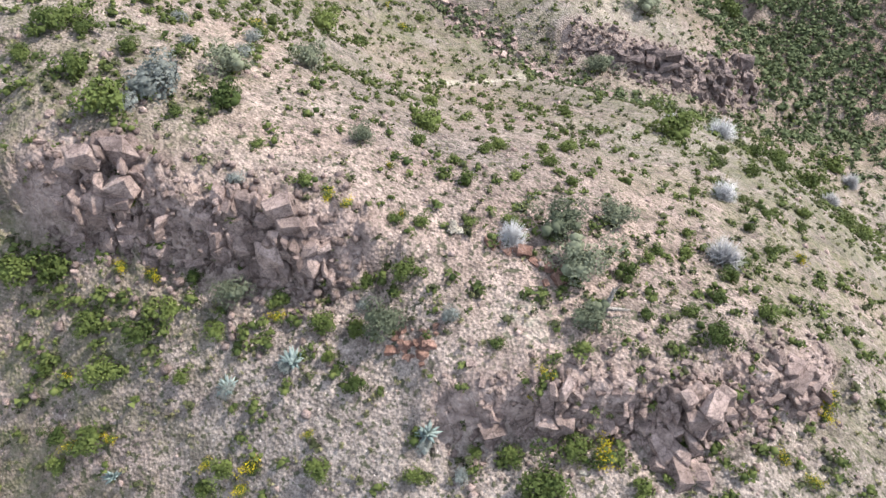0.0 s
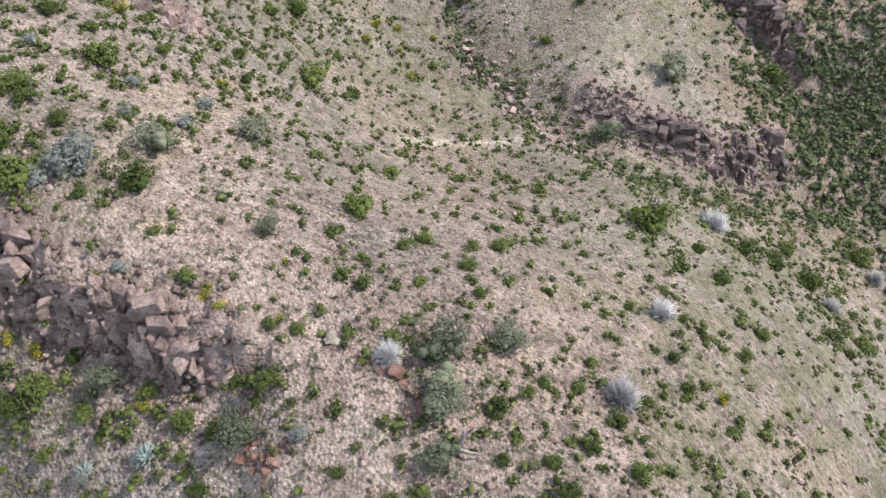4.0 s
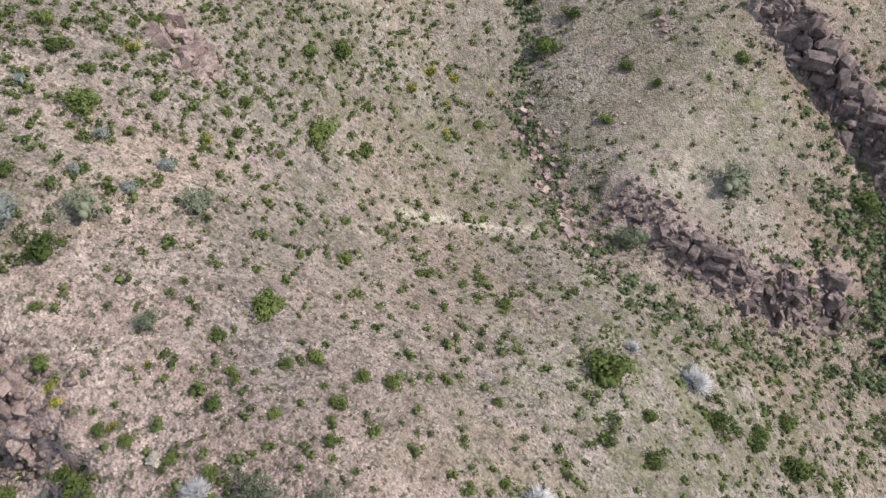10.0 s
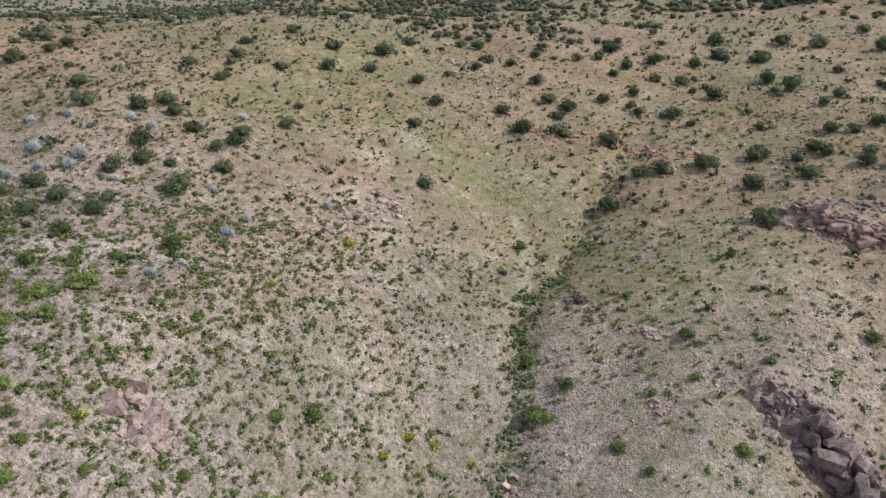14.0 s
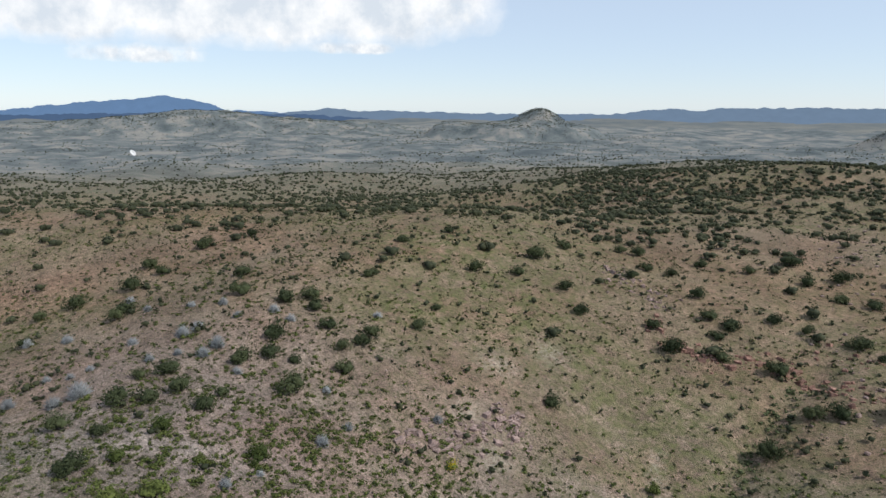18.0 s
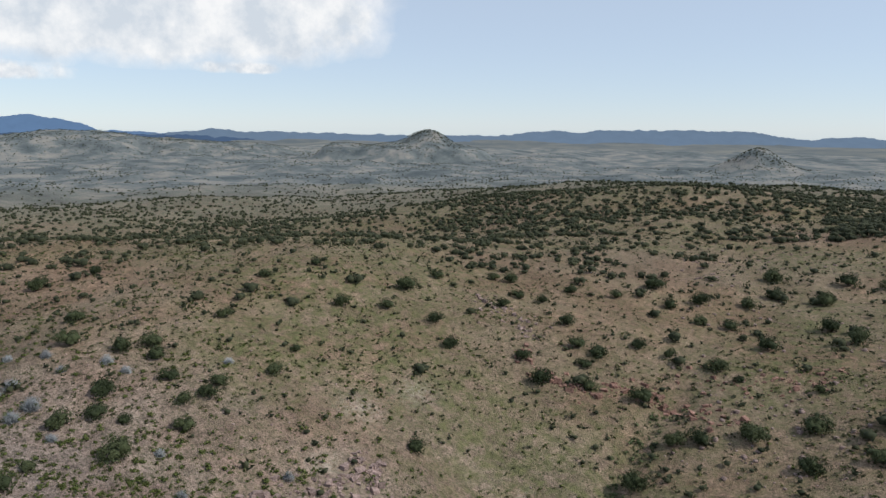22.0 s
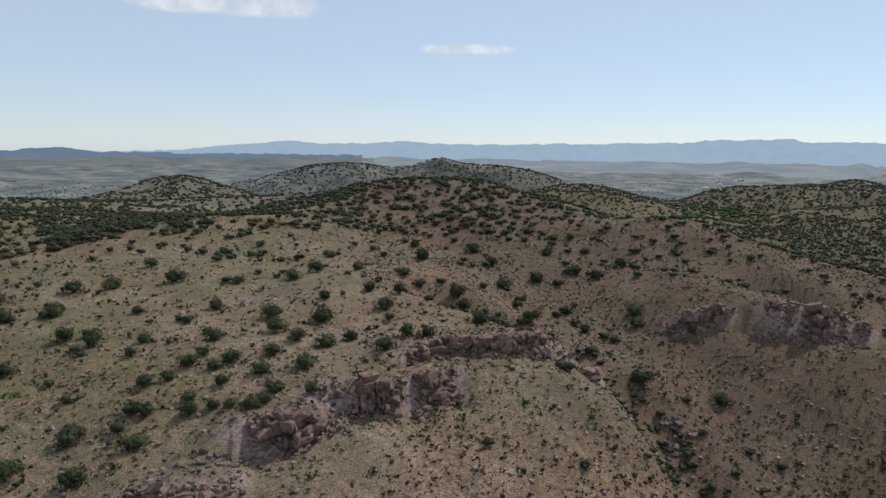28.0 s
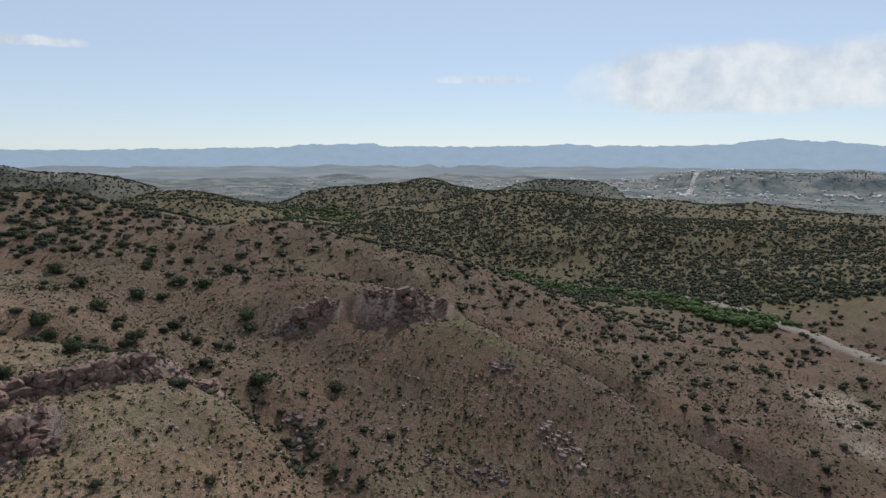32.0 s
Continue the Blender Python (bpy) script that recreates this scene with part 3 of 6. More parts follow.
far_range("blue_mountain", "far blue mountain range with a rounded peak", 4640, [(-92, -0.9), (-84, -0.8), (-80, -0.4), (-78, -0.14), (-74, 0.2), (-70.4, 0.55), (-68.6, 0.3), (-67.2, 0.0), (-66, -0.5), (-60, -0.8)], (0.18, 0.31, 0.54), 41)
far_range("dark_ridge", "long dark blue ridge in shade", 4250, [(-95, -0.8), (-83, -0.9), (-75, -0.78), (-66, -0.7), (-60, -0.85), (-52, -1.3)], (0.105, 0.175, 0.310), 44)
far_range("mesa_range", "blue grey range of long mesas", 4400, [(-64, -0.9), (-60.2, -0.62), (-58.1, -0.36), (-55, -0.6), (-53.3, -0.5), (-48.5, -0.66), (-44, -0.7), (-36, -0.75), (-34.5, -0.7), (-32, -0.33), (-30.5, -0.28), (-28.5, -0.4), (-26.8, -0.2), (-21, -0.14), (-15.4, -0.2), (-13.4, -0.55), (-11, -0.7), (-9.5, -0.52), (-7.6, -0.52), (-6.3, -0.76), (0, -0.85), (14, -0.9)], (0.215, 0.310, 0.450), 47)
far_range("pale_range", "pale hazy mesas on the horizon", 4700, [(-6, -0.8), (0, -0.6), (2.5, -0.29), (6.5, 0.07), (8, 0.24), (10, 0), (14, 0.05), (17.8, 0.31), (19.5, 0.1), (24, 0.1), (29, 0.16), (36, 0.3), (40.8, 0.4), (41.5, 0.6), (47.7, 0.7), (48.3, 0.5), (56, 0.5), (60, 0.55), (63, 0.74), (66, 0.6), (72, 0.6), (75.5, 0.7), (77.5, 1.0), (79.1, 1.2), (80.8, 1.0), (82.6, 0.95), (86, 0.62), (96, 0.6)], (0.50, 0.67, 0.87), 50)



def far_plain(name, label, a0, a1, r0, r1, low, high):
    """The far end of the plain, laid over the ground sheet, its haze painted as a glowing colour."""
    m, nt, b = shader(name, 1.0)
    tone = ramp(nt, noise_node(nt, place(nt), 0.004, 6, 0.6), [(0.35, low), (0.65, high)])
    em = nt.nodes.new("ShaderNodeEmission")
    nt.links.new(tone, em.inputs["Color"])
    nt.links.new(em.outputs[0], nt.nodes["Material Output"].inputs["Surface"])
    A, R = np.meshgrid(np.radians(np.linspace(a0, a1, 260)), np.linspace(r0, r1, 60))
    wave = 160 * lattice(A * 500, A * 0, 40, 61) + 80 * lattice(A * 500, A * 0, 13, 62)
    R = R + wave * (r1 - R) / (r1 - r0)
    x, y = (EYE_X + R * np.sin(A)).ravel(), (EYE_Y + R * np.cos(A)).ravel()
    lift = np.full(R.shape, 2.5)
    lift[0] = -6
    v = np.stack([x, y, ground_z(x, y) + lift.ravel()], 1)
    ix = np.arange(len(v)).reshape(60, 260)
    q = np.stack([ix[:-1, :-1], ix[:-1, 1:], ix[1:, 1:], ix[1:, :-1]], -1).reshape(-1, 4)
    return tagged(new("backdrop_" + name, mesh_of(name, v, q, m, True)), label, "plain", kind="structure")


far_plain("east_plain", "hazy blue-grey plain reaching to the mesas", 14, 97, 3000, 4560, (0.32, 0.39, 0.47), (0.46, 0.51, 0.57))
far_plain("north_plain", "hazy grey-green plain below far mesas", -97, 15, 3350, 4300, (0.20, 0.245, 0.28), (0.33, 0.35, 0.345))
# ---- leaves, twigs and stones as templates ----
def leaf_cloud(seed, lobes, leaves, size, tall=0.8, low=0.12, simple=False):
    """Many small leaves on a few lobes of a crown about 1 m wide that stands on z = 0."""
    rs = np.random.RandomState(seed)
    cen = np.stack([rs.normal(0, 0.19, lobes), rs.normal(0, 0.19, lobes), rs.uniform(0.28, 0.60, lobes) * tall], 1)
    rad = rs.uniform(0.20, 0.32, lobes)
    k = rs.randint(0, lobes, leaves)
    d = rs.normal(size=(leaves, 3))
    d /= np.linalg.norm(d, axis=1)[:, None]
    p = cen[k] + d * (rad[k] * rs.uniform(0.55, 1.08, leaves) ** 0.6)[:, None] * [1, 1, 0.85]
    p[:, 2] = np.maximum(p[:, 2], low * tall * rs.uniform(0.2, 1.2, leaves))
    n = d + rs.normal(0, 0.6, (leaves, 3)) + [0, 0, 0.35]
    n /= np.linalg.norm(n, axis=1)[:, None]
    t = np.cross(n, rs.normal(size=(leaves, 3)))
    t /= np.linalg.norm(t, axis=1)[:, None]
    b = np.cross(n, t)
    s = size * rs.uniform(0.6, 1.4, leaves)[:, None]
    if simple:
        v = np.stack([p - t * s * 0.9, p + t * s * 0.9 - b * s * 0.3, p + b * s * 1.3], 1).reshape(-1, 3)
        return v, np.arange(len(v)).reshape(-1, 3)
    v = np.stack([p - t * s, p - b * s * 0.55, p + t * s + n * s * 0.2, p + b * s * 0.6], 1).reshape(-1, 3)
    return v, np.arange(len(v)).reshape(-1, 4)


def filled(seed, lobes, leaves, size, tall=0.8, knots=1, low=0.12, core=0.30, sides=5):
    """A leaf cloud over rough inner masses, all of triangles."""
    rs = np.random.RandomState(seed + 5000)
    v, f = leaf_cloud(seed, lobes, leaves, size, tall, low, True)
    vs, fs, off = [v], [f], len(v)
    for k in range(knots):
        c = np.array([rs.normal(0, 0.13), rs.normal(0, 0.13), rs.uniform(0.34, 0.5) * tall]) if knots > 1 else np.array([0, 0, 0.4 * tall])
        s = np.array([core, core, core * tall]) * (0.8 if knots > 1 else 1.0)
        ring = []
        for h, r, n in ((-0.75, 0.75, sides), (0.25, 1.0, sides)):
            a = np.arange(n) * 2 * math.pi / n + rs.uniform(0, 1)
            ring.append(np.stack([np.cos(a) * r, np.sin(a) * r, np.full(n, h)], 1) * rs.uniform(0.75, 1.15, (n, 1)))
        o = np.concatenate([ring[0], ring[1], [[0, 0, 0.95]]]) * s + c
        vs.append(o)
        t = []
        for j in range(sides):
            i = (j + 1) % sides
            t += [(j, i, sides + i), (j, sides + i, sides + j), (sides + j, sides + i, 2 * sides)]
        fs.append(np.array(t) + off)
        off += len(o)
    return np.concatenate(vs), np.concatenate(fs)


def twigs(seed, count, thick, spread=1.0, tall=0.8):
    """Thin tapered rods that fan out from one foot, about 1 m wide."""
    rs = np.random.RandomState(seed)
    vs, fs = [], []
    for k in range(count):
        az, lean = rs.uniform(0, 2 * math.pi), rs.uniform(0.1, 1.25) * spread
        way = np.array([math.cos(az) * math.sin(lean), math.sin(az) * math.sin(lean), math.cos(lean)])
        foot = np.array([rs.normal(0, 0.03), rs.normal(0, 0.03), -0.02])
        tip = foot + way * rs.uniform(0.38, 0.58) * (0.7 + 0.5 * tall * way[2])
        knee = (foot + tip) / 2 + rs.normal(0, 0.035, 3)
        u = np.cross(way, [0.3, 0.5, 0.8])
        u /= np.linalg.norm(u)
        w = np.cross(way, u)
        o = len(vs) * 7
        vs.append(np.concatenate([[foot + thick * (u * math.cos(q) + w * math.sin(q)) for q in (0, 2.1, 4.2)], [knee + 0.7 * thick * (u * math.cos(q) + w * math.sin(q)) for q in (0, 2.1, 4.2)], [tip]]))
        fs += [(o, o + 1, o + 4), (o, o + 4, o + 3), (o + 1, o + 2, o + 5), (o + 1, o + 5, o + 4), (o + 2, o, o + 3), (o + 2, o + 3, o + 5), (o + 3, o + 4, o + 6), (o + 4, o + 5, o + 6), (o + 5, o + 3, o + 6)]
    return np.concatenate(vs), np.array(fs)


def block(seed, flat=0.75, points=17):
    """An angular stone about 1 m across: a skewed box with broken corners."""
    rs = np.random.RandomState(seed)
    bm = bmesh.new()
    for sx in (-1, 1):
        for sy in (-1, 1):
            for sz in (-1, 1):
                c = np.array([sx, sy, sz]) * rs.uniform(0.62, 1.0, 3)
                if points > 12 and rs.uniform() < 0.5:
                    for axis in range(3):
                        d = c.copy()
                        d[axis] *= rs.uniform(0.45, 0.8)
                        bm.verts.new(d * [0.54, 0.46, 0.52 * flat])
                else:
                    bm.verts.new(c * [0.54, 0.46, 0.52 * flat])
    bmesh.ops.convex_hull(bm, input=bm.verts)
    bmesh.ops.delete(bm, geom=[v for v in bm.verts if not v.link_faces], context="VERTS")
    me = bpy.data.meshes.new("rock")
    bm.to_mesh(me)
    bm.free()
    return me


def flat_arrays(me):
    v = np.empty(len(me.vertices) * 3, np.float32)
    me.vertices.foreach_get("co", v)
    return v.reshape(-1, 3), np.array([list(p.vertices) for p in me.polygons], np.int32)


def scatter(name, label, category, templates, x, y, width, height, material, sink=0.05, seed=1, lift=0.0):
    """Many small pieces in one mesh: a template at each x, y, turned at random."""
    rs = np.random.RandomState(seed)
    x, y = np.asarray(x), np.asarray(y)
    z = ground_z(x, y) - sink * height + lift
    turn, pick = rs.uniform(0, 2 * math.pi, len(x)), rs.randint(0, len(templates), len(x))
    vs, fs, off = [], [], 0
    for k, (tv, tf) in enumerate(templates):
        m = np.where(pick == k)[0]
        if not len(m):
            continue
        c, s = np.cos(turn[m])[:, None], np.sin(turn[m])[:, None]
        px = (tv[None, :, 0] * c - tv[None, :, 1] * s) * width[m][:, None] + x[m][:, None]
        py = (tv[None, :, 0] * s + tv[None, :, 1] * c) * width[m][:, None] + y[m][:, None]
        pz = tv[None, :, 2] * height[m][:, None] + z[m][:, None]
        vs.append(np.stack([px, py, pz], -1).reshape(-1, 3))
        fs.append((tf[None] + (np.arange(len(m)) * len(tv))[:, None, None]).reshape(-1, tf.shape[1]) + off)
        off += len(m) * len(tv)
    return tagged(new(name, mesh_of(name, np.concatenate(vs), np.concatenate(fs), material)), label, category, kind="stuff")


# ---- plants that stand singly ----
DEAD_BUSHES = [(4.1, 27.1, 1.9), (18.4, 28.5, 2.4), (31.4, 59.7, 3.1), (22.3, 38.2, 2.0), (58.3, 70.1, 2.4), (45.6, 56.0, 2.1), (24.9, 59.0, 1.5)]
ASHEN_BUSHES = [(-86.9, 106.5, 3.3), (-82.8, 107.8, 3.1), (-95.5, 99.9, 2.9), (-88.1, 99.4, 2.8), (-100.5, 95.5, 2.7), (-90.0, 92.3, 4.0), (-89.0, 89.2, 4.1), (-79.5, 91.6, 4.2), (-93.5, 81.7, 3.1), (-121.3, 90.0, 3.2), (-108.9, 89.6, 2.8), (-112.6, 75.2, 3.6), (-119.7, 69.5, 3.2), (-77.6, 88.2, 3.5), (-77.1, 68.7, 5.1), (-77.8, 65.3, 3.7), (-71.1, 72.6, 3.4), (-87.1, 69.8, 2.4), (-91.7, 67.2, 2.3), (-46.8, 92.4, 3.5), (-50.7, 99.3, 2.8), (-60.0, 101.4, 2.6), (-47.6, 115.0, 2.6), (-39.8, 75.1, 2.4), (-40.9, 80.0, 1.8), (-77.2, 124.4, 3.0), (-81.3, 80.6, 2.5), (-80.9, 85.2, 2.5), (-87.5, 72.9, 2.3), (-86.6, 60.7, 3.2), (-69.2, 90.3, 2.8)]
GREY_TREES = [(7.1, 28.1, 3.1), (7.9, 25.2, 3.3), (11.2, 30.0, 2.5), (8.3, 21.5, 2.3), (-3.3, 21.5, 2.6), (-12.0, 23.4, 2.0), (-5.2, 34.6, 1.7), (-14.3, 39.3, 2.7), (-10.3, 45.6, 2.8), (21.0, 76.9, 4.0), (29.6, 90.6, 4.9)]
BLUE_SHRUBS = [(-17.9, 35.5, 4.4), (-12.1, 18.6, 1.2), (0.3, 21.6, 1.3), (-1.0, 15.7, 1.4), (-18.8, 32.9, 1.6), (-12.0, 28.5, 1.2), (0.9, 14.2, 1.1), (-4.6, 23.1, 1.1), (-8.8, 19.6, 1.1), (-19.8, 46.5, 1.9), (-15.0, 47.4, 1.8), (-17.9, 42.0, 1.4), (-26.7, 46.4, 1.5), (-14.7, 43.3, 1.7)]
GREEN_SHRUBS_A = [(-13.6, 35.1, 2.7), (-1.0, 40.9, 2.9), (-4.7, 24.5, 1.5), (-16.1, 32.7, 1.1), (-15.9, 22.5, 1.8), (-6.5, 20.1, 1.0), (13.6, 27.9, 1.1), (-6.9, 14.7, 1.5), (-24.8, 24.7, 2.9), (15.1, 20.6, 1.8), (-14.7, 24.6, 1.2), (10.2, 13.0, 1.3), (1.7, 15.3, 0.9), (4.3, 39.3, 1.5), (-1.7, 36.6, 1.4), (7.6, 19.6, 0.8), (-0.8, 104.2, 4.1), (-17.8, 60.6, 1.8), (34.8, 56.8, 2.8), (16.6, 44.7, 1.0), (28.9, 36.9, 1.4), (16.6, 30.7, 1.0), (42.6, 49.1, 1.9), (44.3, 47.6, 1.6), (0.8, 110.1, 2.6), (-28.1, 51.4, 1.8), (-1.1, 51.0, 1.7), (-3.2, 85.6, 1.9), (16.2, 101.2, 1.7), (14.2, 147.8, 2.3), (12.5, 112.3, 1.5), (-37.1, 61.5, 2.4), (-43.6, 81.4, 3.3)]
GREEN_SHRUBS_B = [(-19.9, 32.6, 3.5), (1.5, 32.1, 1.4), (-2.1, 24.3, 1.8), (-26.8, 37.3, 1.5), (-13.1, 21.7, 1.5), (16.5, 24.0, 1.1), (11.1, 25.3, 1.4), (-22.2, 17.1, 1.4), (-22.9, 24.9, 2.5), (-22.3, 15.8, 1.2), (-9.6, 23.5, 1.5), (15.7, 28.3, 1.2), (-1.6, 14.1, 1.1), (4.9, 33.6, 1.0), (-2.8, 27.3, 1.0), (3.0, 20.0, 0.9), (25.7, 109.7, 2.4), (-12.4, 64.4, 3.8), (39.0, 59.3, 2.1), (22.6, 33.7, 1.1), (25.7, 36.9, 1.1), (20.3, 28.8, 1.1), (57.4, 73.6, 4.0), (7.7, 39.7, 1.3), (-18.4, 78.6, 3.3), (-25.2, 51.5, 1.5), (4.2, 55.1, 1.1), (11.2, 103.3, 2.1), (47.8, 104.2, 4.8), (13.6, 123.8, 2.5), (-40.3, 67.3, 3.9), (-53.7, 73.0, 2.9), (-27.5, 62.1, 1.9)]
GREEN_SHRUBS_C = [(-22.7, 35.5, 2.3), (0.8, 34.8, 1.0), (-7.0, 22.0, 1.5), (-25.7, 39.8, 2.5), (-17.5, 21.4, 2.0), (14.4, 22.6, 1.1), (3.6, 15.1, 1.4), (-20.1, 16.7, 1.9), (5.2, 12.9, 3.0), (-23.2, 20.2, 1.2), (-20.6, 22.3, 1.8), (18.2, 26.4, 1.4), (-13.4, 14.2, 1.4), (8.9, 33.9, 1.1), (-1.3, 27.6, 1.2), (11.6, 22.2, 1.0), (11.7, 94.1, 1.9), (12.6, 56.3, 1.8), (25.5, 46.9, 1.5), (48.7, 52.1, 2.9), (24.2, 38.5, 1.1), (23.4, 31.1, 1.2), (29.5, 47.7, 1.9), (9.7, 40.6, 1.7), (-31.0, 53.4, 1.9), (-23.4, 40.1, 1.8), (38.7, 57.7, 2.2), (25.2, 123.0, 2.0), (42.2, 63.6, 2.4), (-9.4, 116.6, 2.0), (-41.0, 62.8, 2.8), (-48.1, 65.8, 2.6), (-20.0, 74.4, 2.2)]
GREEN_SHRUBS_D = [(-11.3, 31.8, 0.9), (-8.1, 28.9, 1.2), (-5.0, 21.7, 1.5), (-20.5, 38.7, 1.7), (-14.8, 19.4, 1.2), (19.2, 23.1, 1.7), (-12.2, 15.0, 1.5), (-4.8, 18.6, 1.3), (6.9, 15.1, 1.7), (-19.7, 19.7, 2.2), (4.1, 28.5, 1.1), (12.8, 13.7, 1.0), (3.1, 37.4, 1.3), (7.7, 36.7, 1.3), (1.6, 28.1, 1.0), (-22.6, 47.7, 3.0), (-21.3, 53.9, 1.7), (23.9, 54.0, 4.8), (19.8, 38.2, 1.1), (31.9, 41.2, 1.5), (12.7, 26.8, 1.0), (43.7, 58.7, 3.5), (28.2, 51.9, 1.7), (-6.6, 112.6, 3.3), (-24.9, 41.0, 2.2), (-15.7, 56.5, 1.5), (-12.8, 74.4, 1.4), (17.1, 117.1, 1.7), (-22.1, 140.7, 2.9), (37.0, 137.7, 3.0), (-38.9, 58.1, 2.1), (-44.8, 74.2, 2.3)]
GREEN_SHRUBS = GREEN_SHRUBS_A + GREEN_SHRUBS_B + GREEN_SHRUBS_C + GREEN_SHRUBS_D
YELLOW_SHRUBS_A = [(5.5, 18.2, 0.9), (8.5, 14.6, 1.6), (-11.2, 14.1, 1.0), (-3.4, 32.2, 0.6), (21.7, 17.6, 0.9), (-18.1, 27.7, 0.8), (-17.0, 24.5, 1.0), (18.3, 15.0, 0.9), (16.0, 13.9, 0.6), (-5.5, 27.3, 0.8), (-21.8, 19.9, 0.7), (-21.4, 16.6, 0.9), (-16.3, 53.3, 1.3), (-11.4, 88.0, 1.7), (-4.2, 92.0, 1.3), (-11.4, 82.8, 1.8), (-38.2, 109.9, 2.3)]
YELLOW_SHRUBS_B = [(4.8, 17.4, 0.7), (-10.6, 15.0, 1.2), (-18.9, 16.7, 0.8), (22.4, 18.8, 1.5), (-6.7, 28.0, 1.0), (-9.7, 22.7, 1.0), (-13.2, 15.3, 0.8), (19.5, 13.8, 0.9), (-18.9, 24.9, 0.9), (-2.5, 27.9, 0.6), (-7.4, 16.3, 0.6), (-25.8, 56.6, 1.5), (25.8, 31.2, 1.0), (-9.0, 90.2, 1.6), (-5.4, 80.4, 1.2), (-7.6, 85.2, 1.0), (-34.4, 88.7, 1.6)]
YELLOW_SHRUBS = YELLOW_SHRUBS_A + YELLOW_SHRUBS_B
JUNIPERS_A = [(-63.0, 62.7, 2.9), (-74.8, 81.2, 3.4), (-77.1, 101.5, 3.5), (-71.2, 118.9, 3.3), (-87.4, 161.8, 3.7), (-133.7, 81.7, 4.1), (-145.8, 117.0, 4.3), (-135.0, 74.7, 3.0), (-48.1, 180.5, 3.1), (-68.1, 209.2, 3.1), (-45.2, 246.9, 6.0), (-21.3, 280.5, 5.3), (-11.4, 176.3, 3.4), (-13.0, 162.8, 4.0), (8.9, 233.3, 4.6), (52.0, 230.5, 4.7), (105.1, 271.5, 3.8), (45.6, 203.1, 4.0), (21.6, 206.4, 3.6), (41.2, 186.4, 3.1), (21.1, 184.3, 4.1), (64.3, 282.4, 4.8), (149.3, 328.3, 4.7), (82.6, 231.4, 2.6), (185.4, 287.2, 5.6), (171.9, 241.6, 4.3), (189.2, 354.7, 4.5), (166.6, 195.0, 4.5)]
JUNIPERS_B = [(-56.2, 66.0, 2.0), (-76.0, 77.4, 2.1), (-97.7, 104.8, 3.7), (-69.5, 110.7, 2.9), (-86.9, 184.2, 4.9), (-114.9, 86.9, 3.5), (-108.4, 110.3, 3.5), (-120.7, 69.2, 2.7), (-50.0, 203.8, 3.7), (-62.1, 211.8, 3.1), (-30.4, 243.7, 4.7), (2.0, 243.3, 4.5), (-7.0, 178.8, 3.8), (-31.7, 205.9, 3.2), (20.6, 230.4, 3.3), (65.6, 237.6, 7.5), (116.1, 265.2, 6.0), (54.9, 202.9, 4.7), (36.9, 199.6, 2.9), (37.7, 188.6, 3.0), (74.9, 208.6, 4.3), (73.7, 292.0, 5.0), (-1.3, 284.4, 5.1), (17.2, 162.8, 4.2), (106.6, 224.8, 4.1), (146.4, 204.5, 6.4), (203.4, 337.4, 3.9), (140.9, 267.1, 3.6)]
JUNIPERS_C = [(-48.2, 60.6, 3.0), (-59.1, 80.5, 2.8), (-87.5, 115.8, 3.7), (-69.2, 114.9, 3.2), (-80.7, 171.0, 3.4), (-129.8, 92.9, 3.9), (-144.4, 130.2, 3.2), (-89.3, 110.6, 3.4), (-42.3, 195.4, 3.5), (-60.4, 224.3, 3.2), (-25.3, 229.6, 3.8), (-7.2, 222.2, 4.2), (0.5, 183.9, 4.8), (-24.5, 206.6, 2.4), (17.7, 257.3, 3.1), (69.8, 257.1, 3.3), (56.3, 222.9, 4.2), (39.6, 211.5, 4.2), (30.3, 196.7, 3.2), (34.7, 190.7, 2.6), (82.8, 216.7, 4.0), (88.8, 292.9, 4.2), (9.2, 286.7, 5.5), (148.3, 306.9, 5.6), (133.1, 244.1, 5.1), (139.8, 278.8, 5.0), (150.0, 331.3, 4.5), (158.4, 234.2, 3.3)]
JUNIPERS_D = [(-68.2, 71.6, 3.3), (-62.7, 85.1, 2.2), (-83.9, 114.2, 3.2), (-70.6, 129.7, 3.2), (-70.7, 176.8, 3.6), (-142.8, 101.8, 3.7), (-93.5, 134.1, 2.9), (-68.6, 100.5, 2.0), (-36.9, 195.9, 4.5), (-82.0, 216.7, 3.3), (-18.3, 230.7, 3.7), (-2.8, 262.8, 4.0), (-13.5, 207.1, 4.3), (-31.8, 181.7, 3.1), (36.7, 226.7, 4.3), (84.1, 241.4, 5.2), (62.1, 216.8, 4.6), (35.8, 208.7, 3.1), (26.4, 206.7, 2.6), (30.4, 190.7, 3.5), (86.6, 212.3, 3.6), (101.8, 277.9, 4.3), (19.7, 309.5, 4.3), (160.6, 290.6, 9.0), (158.1, 264.3, 4.6), (115.8, 259.0, 4.5), (231.4, 296.6, 3.6), (84.6, 170.0, 2.2)]
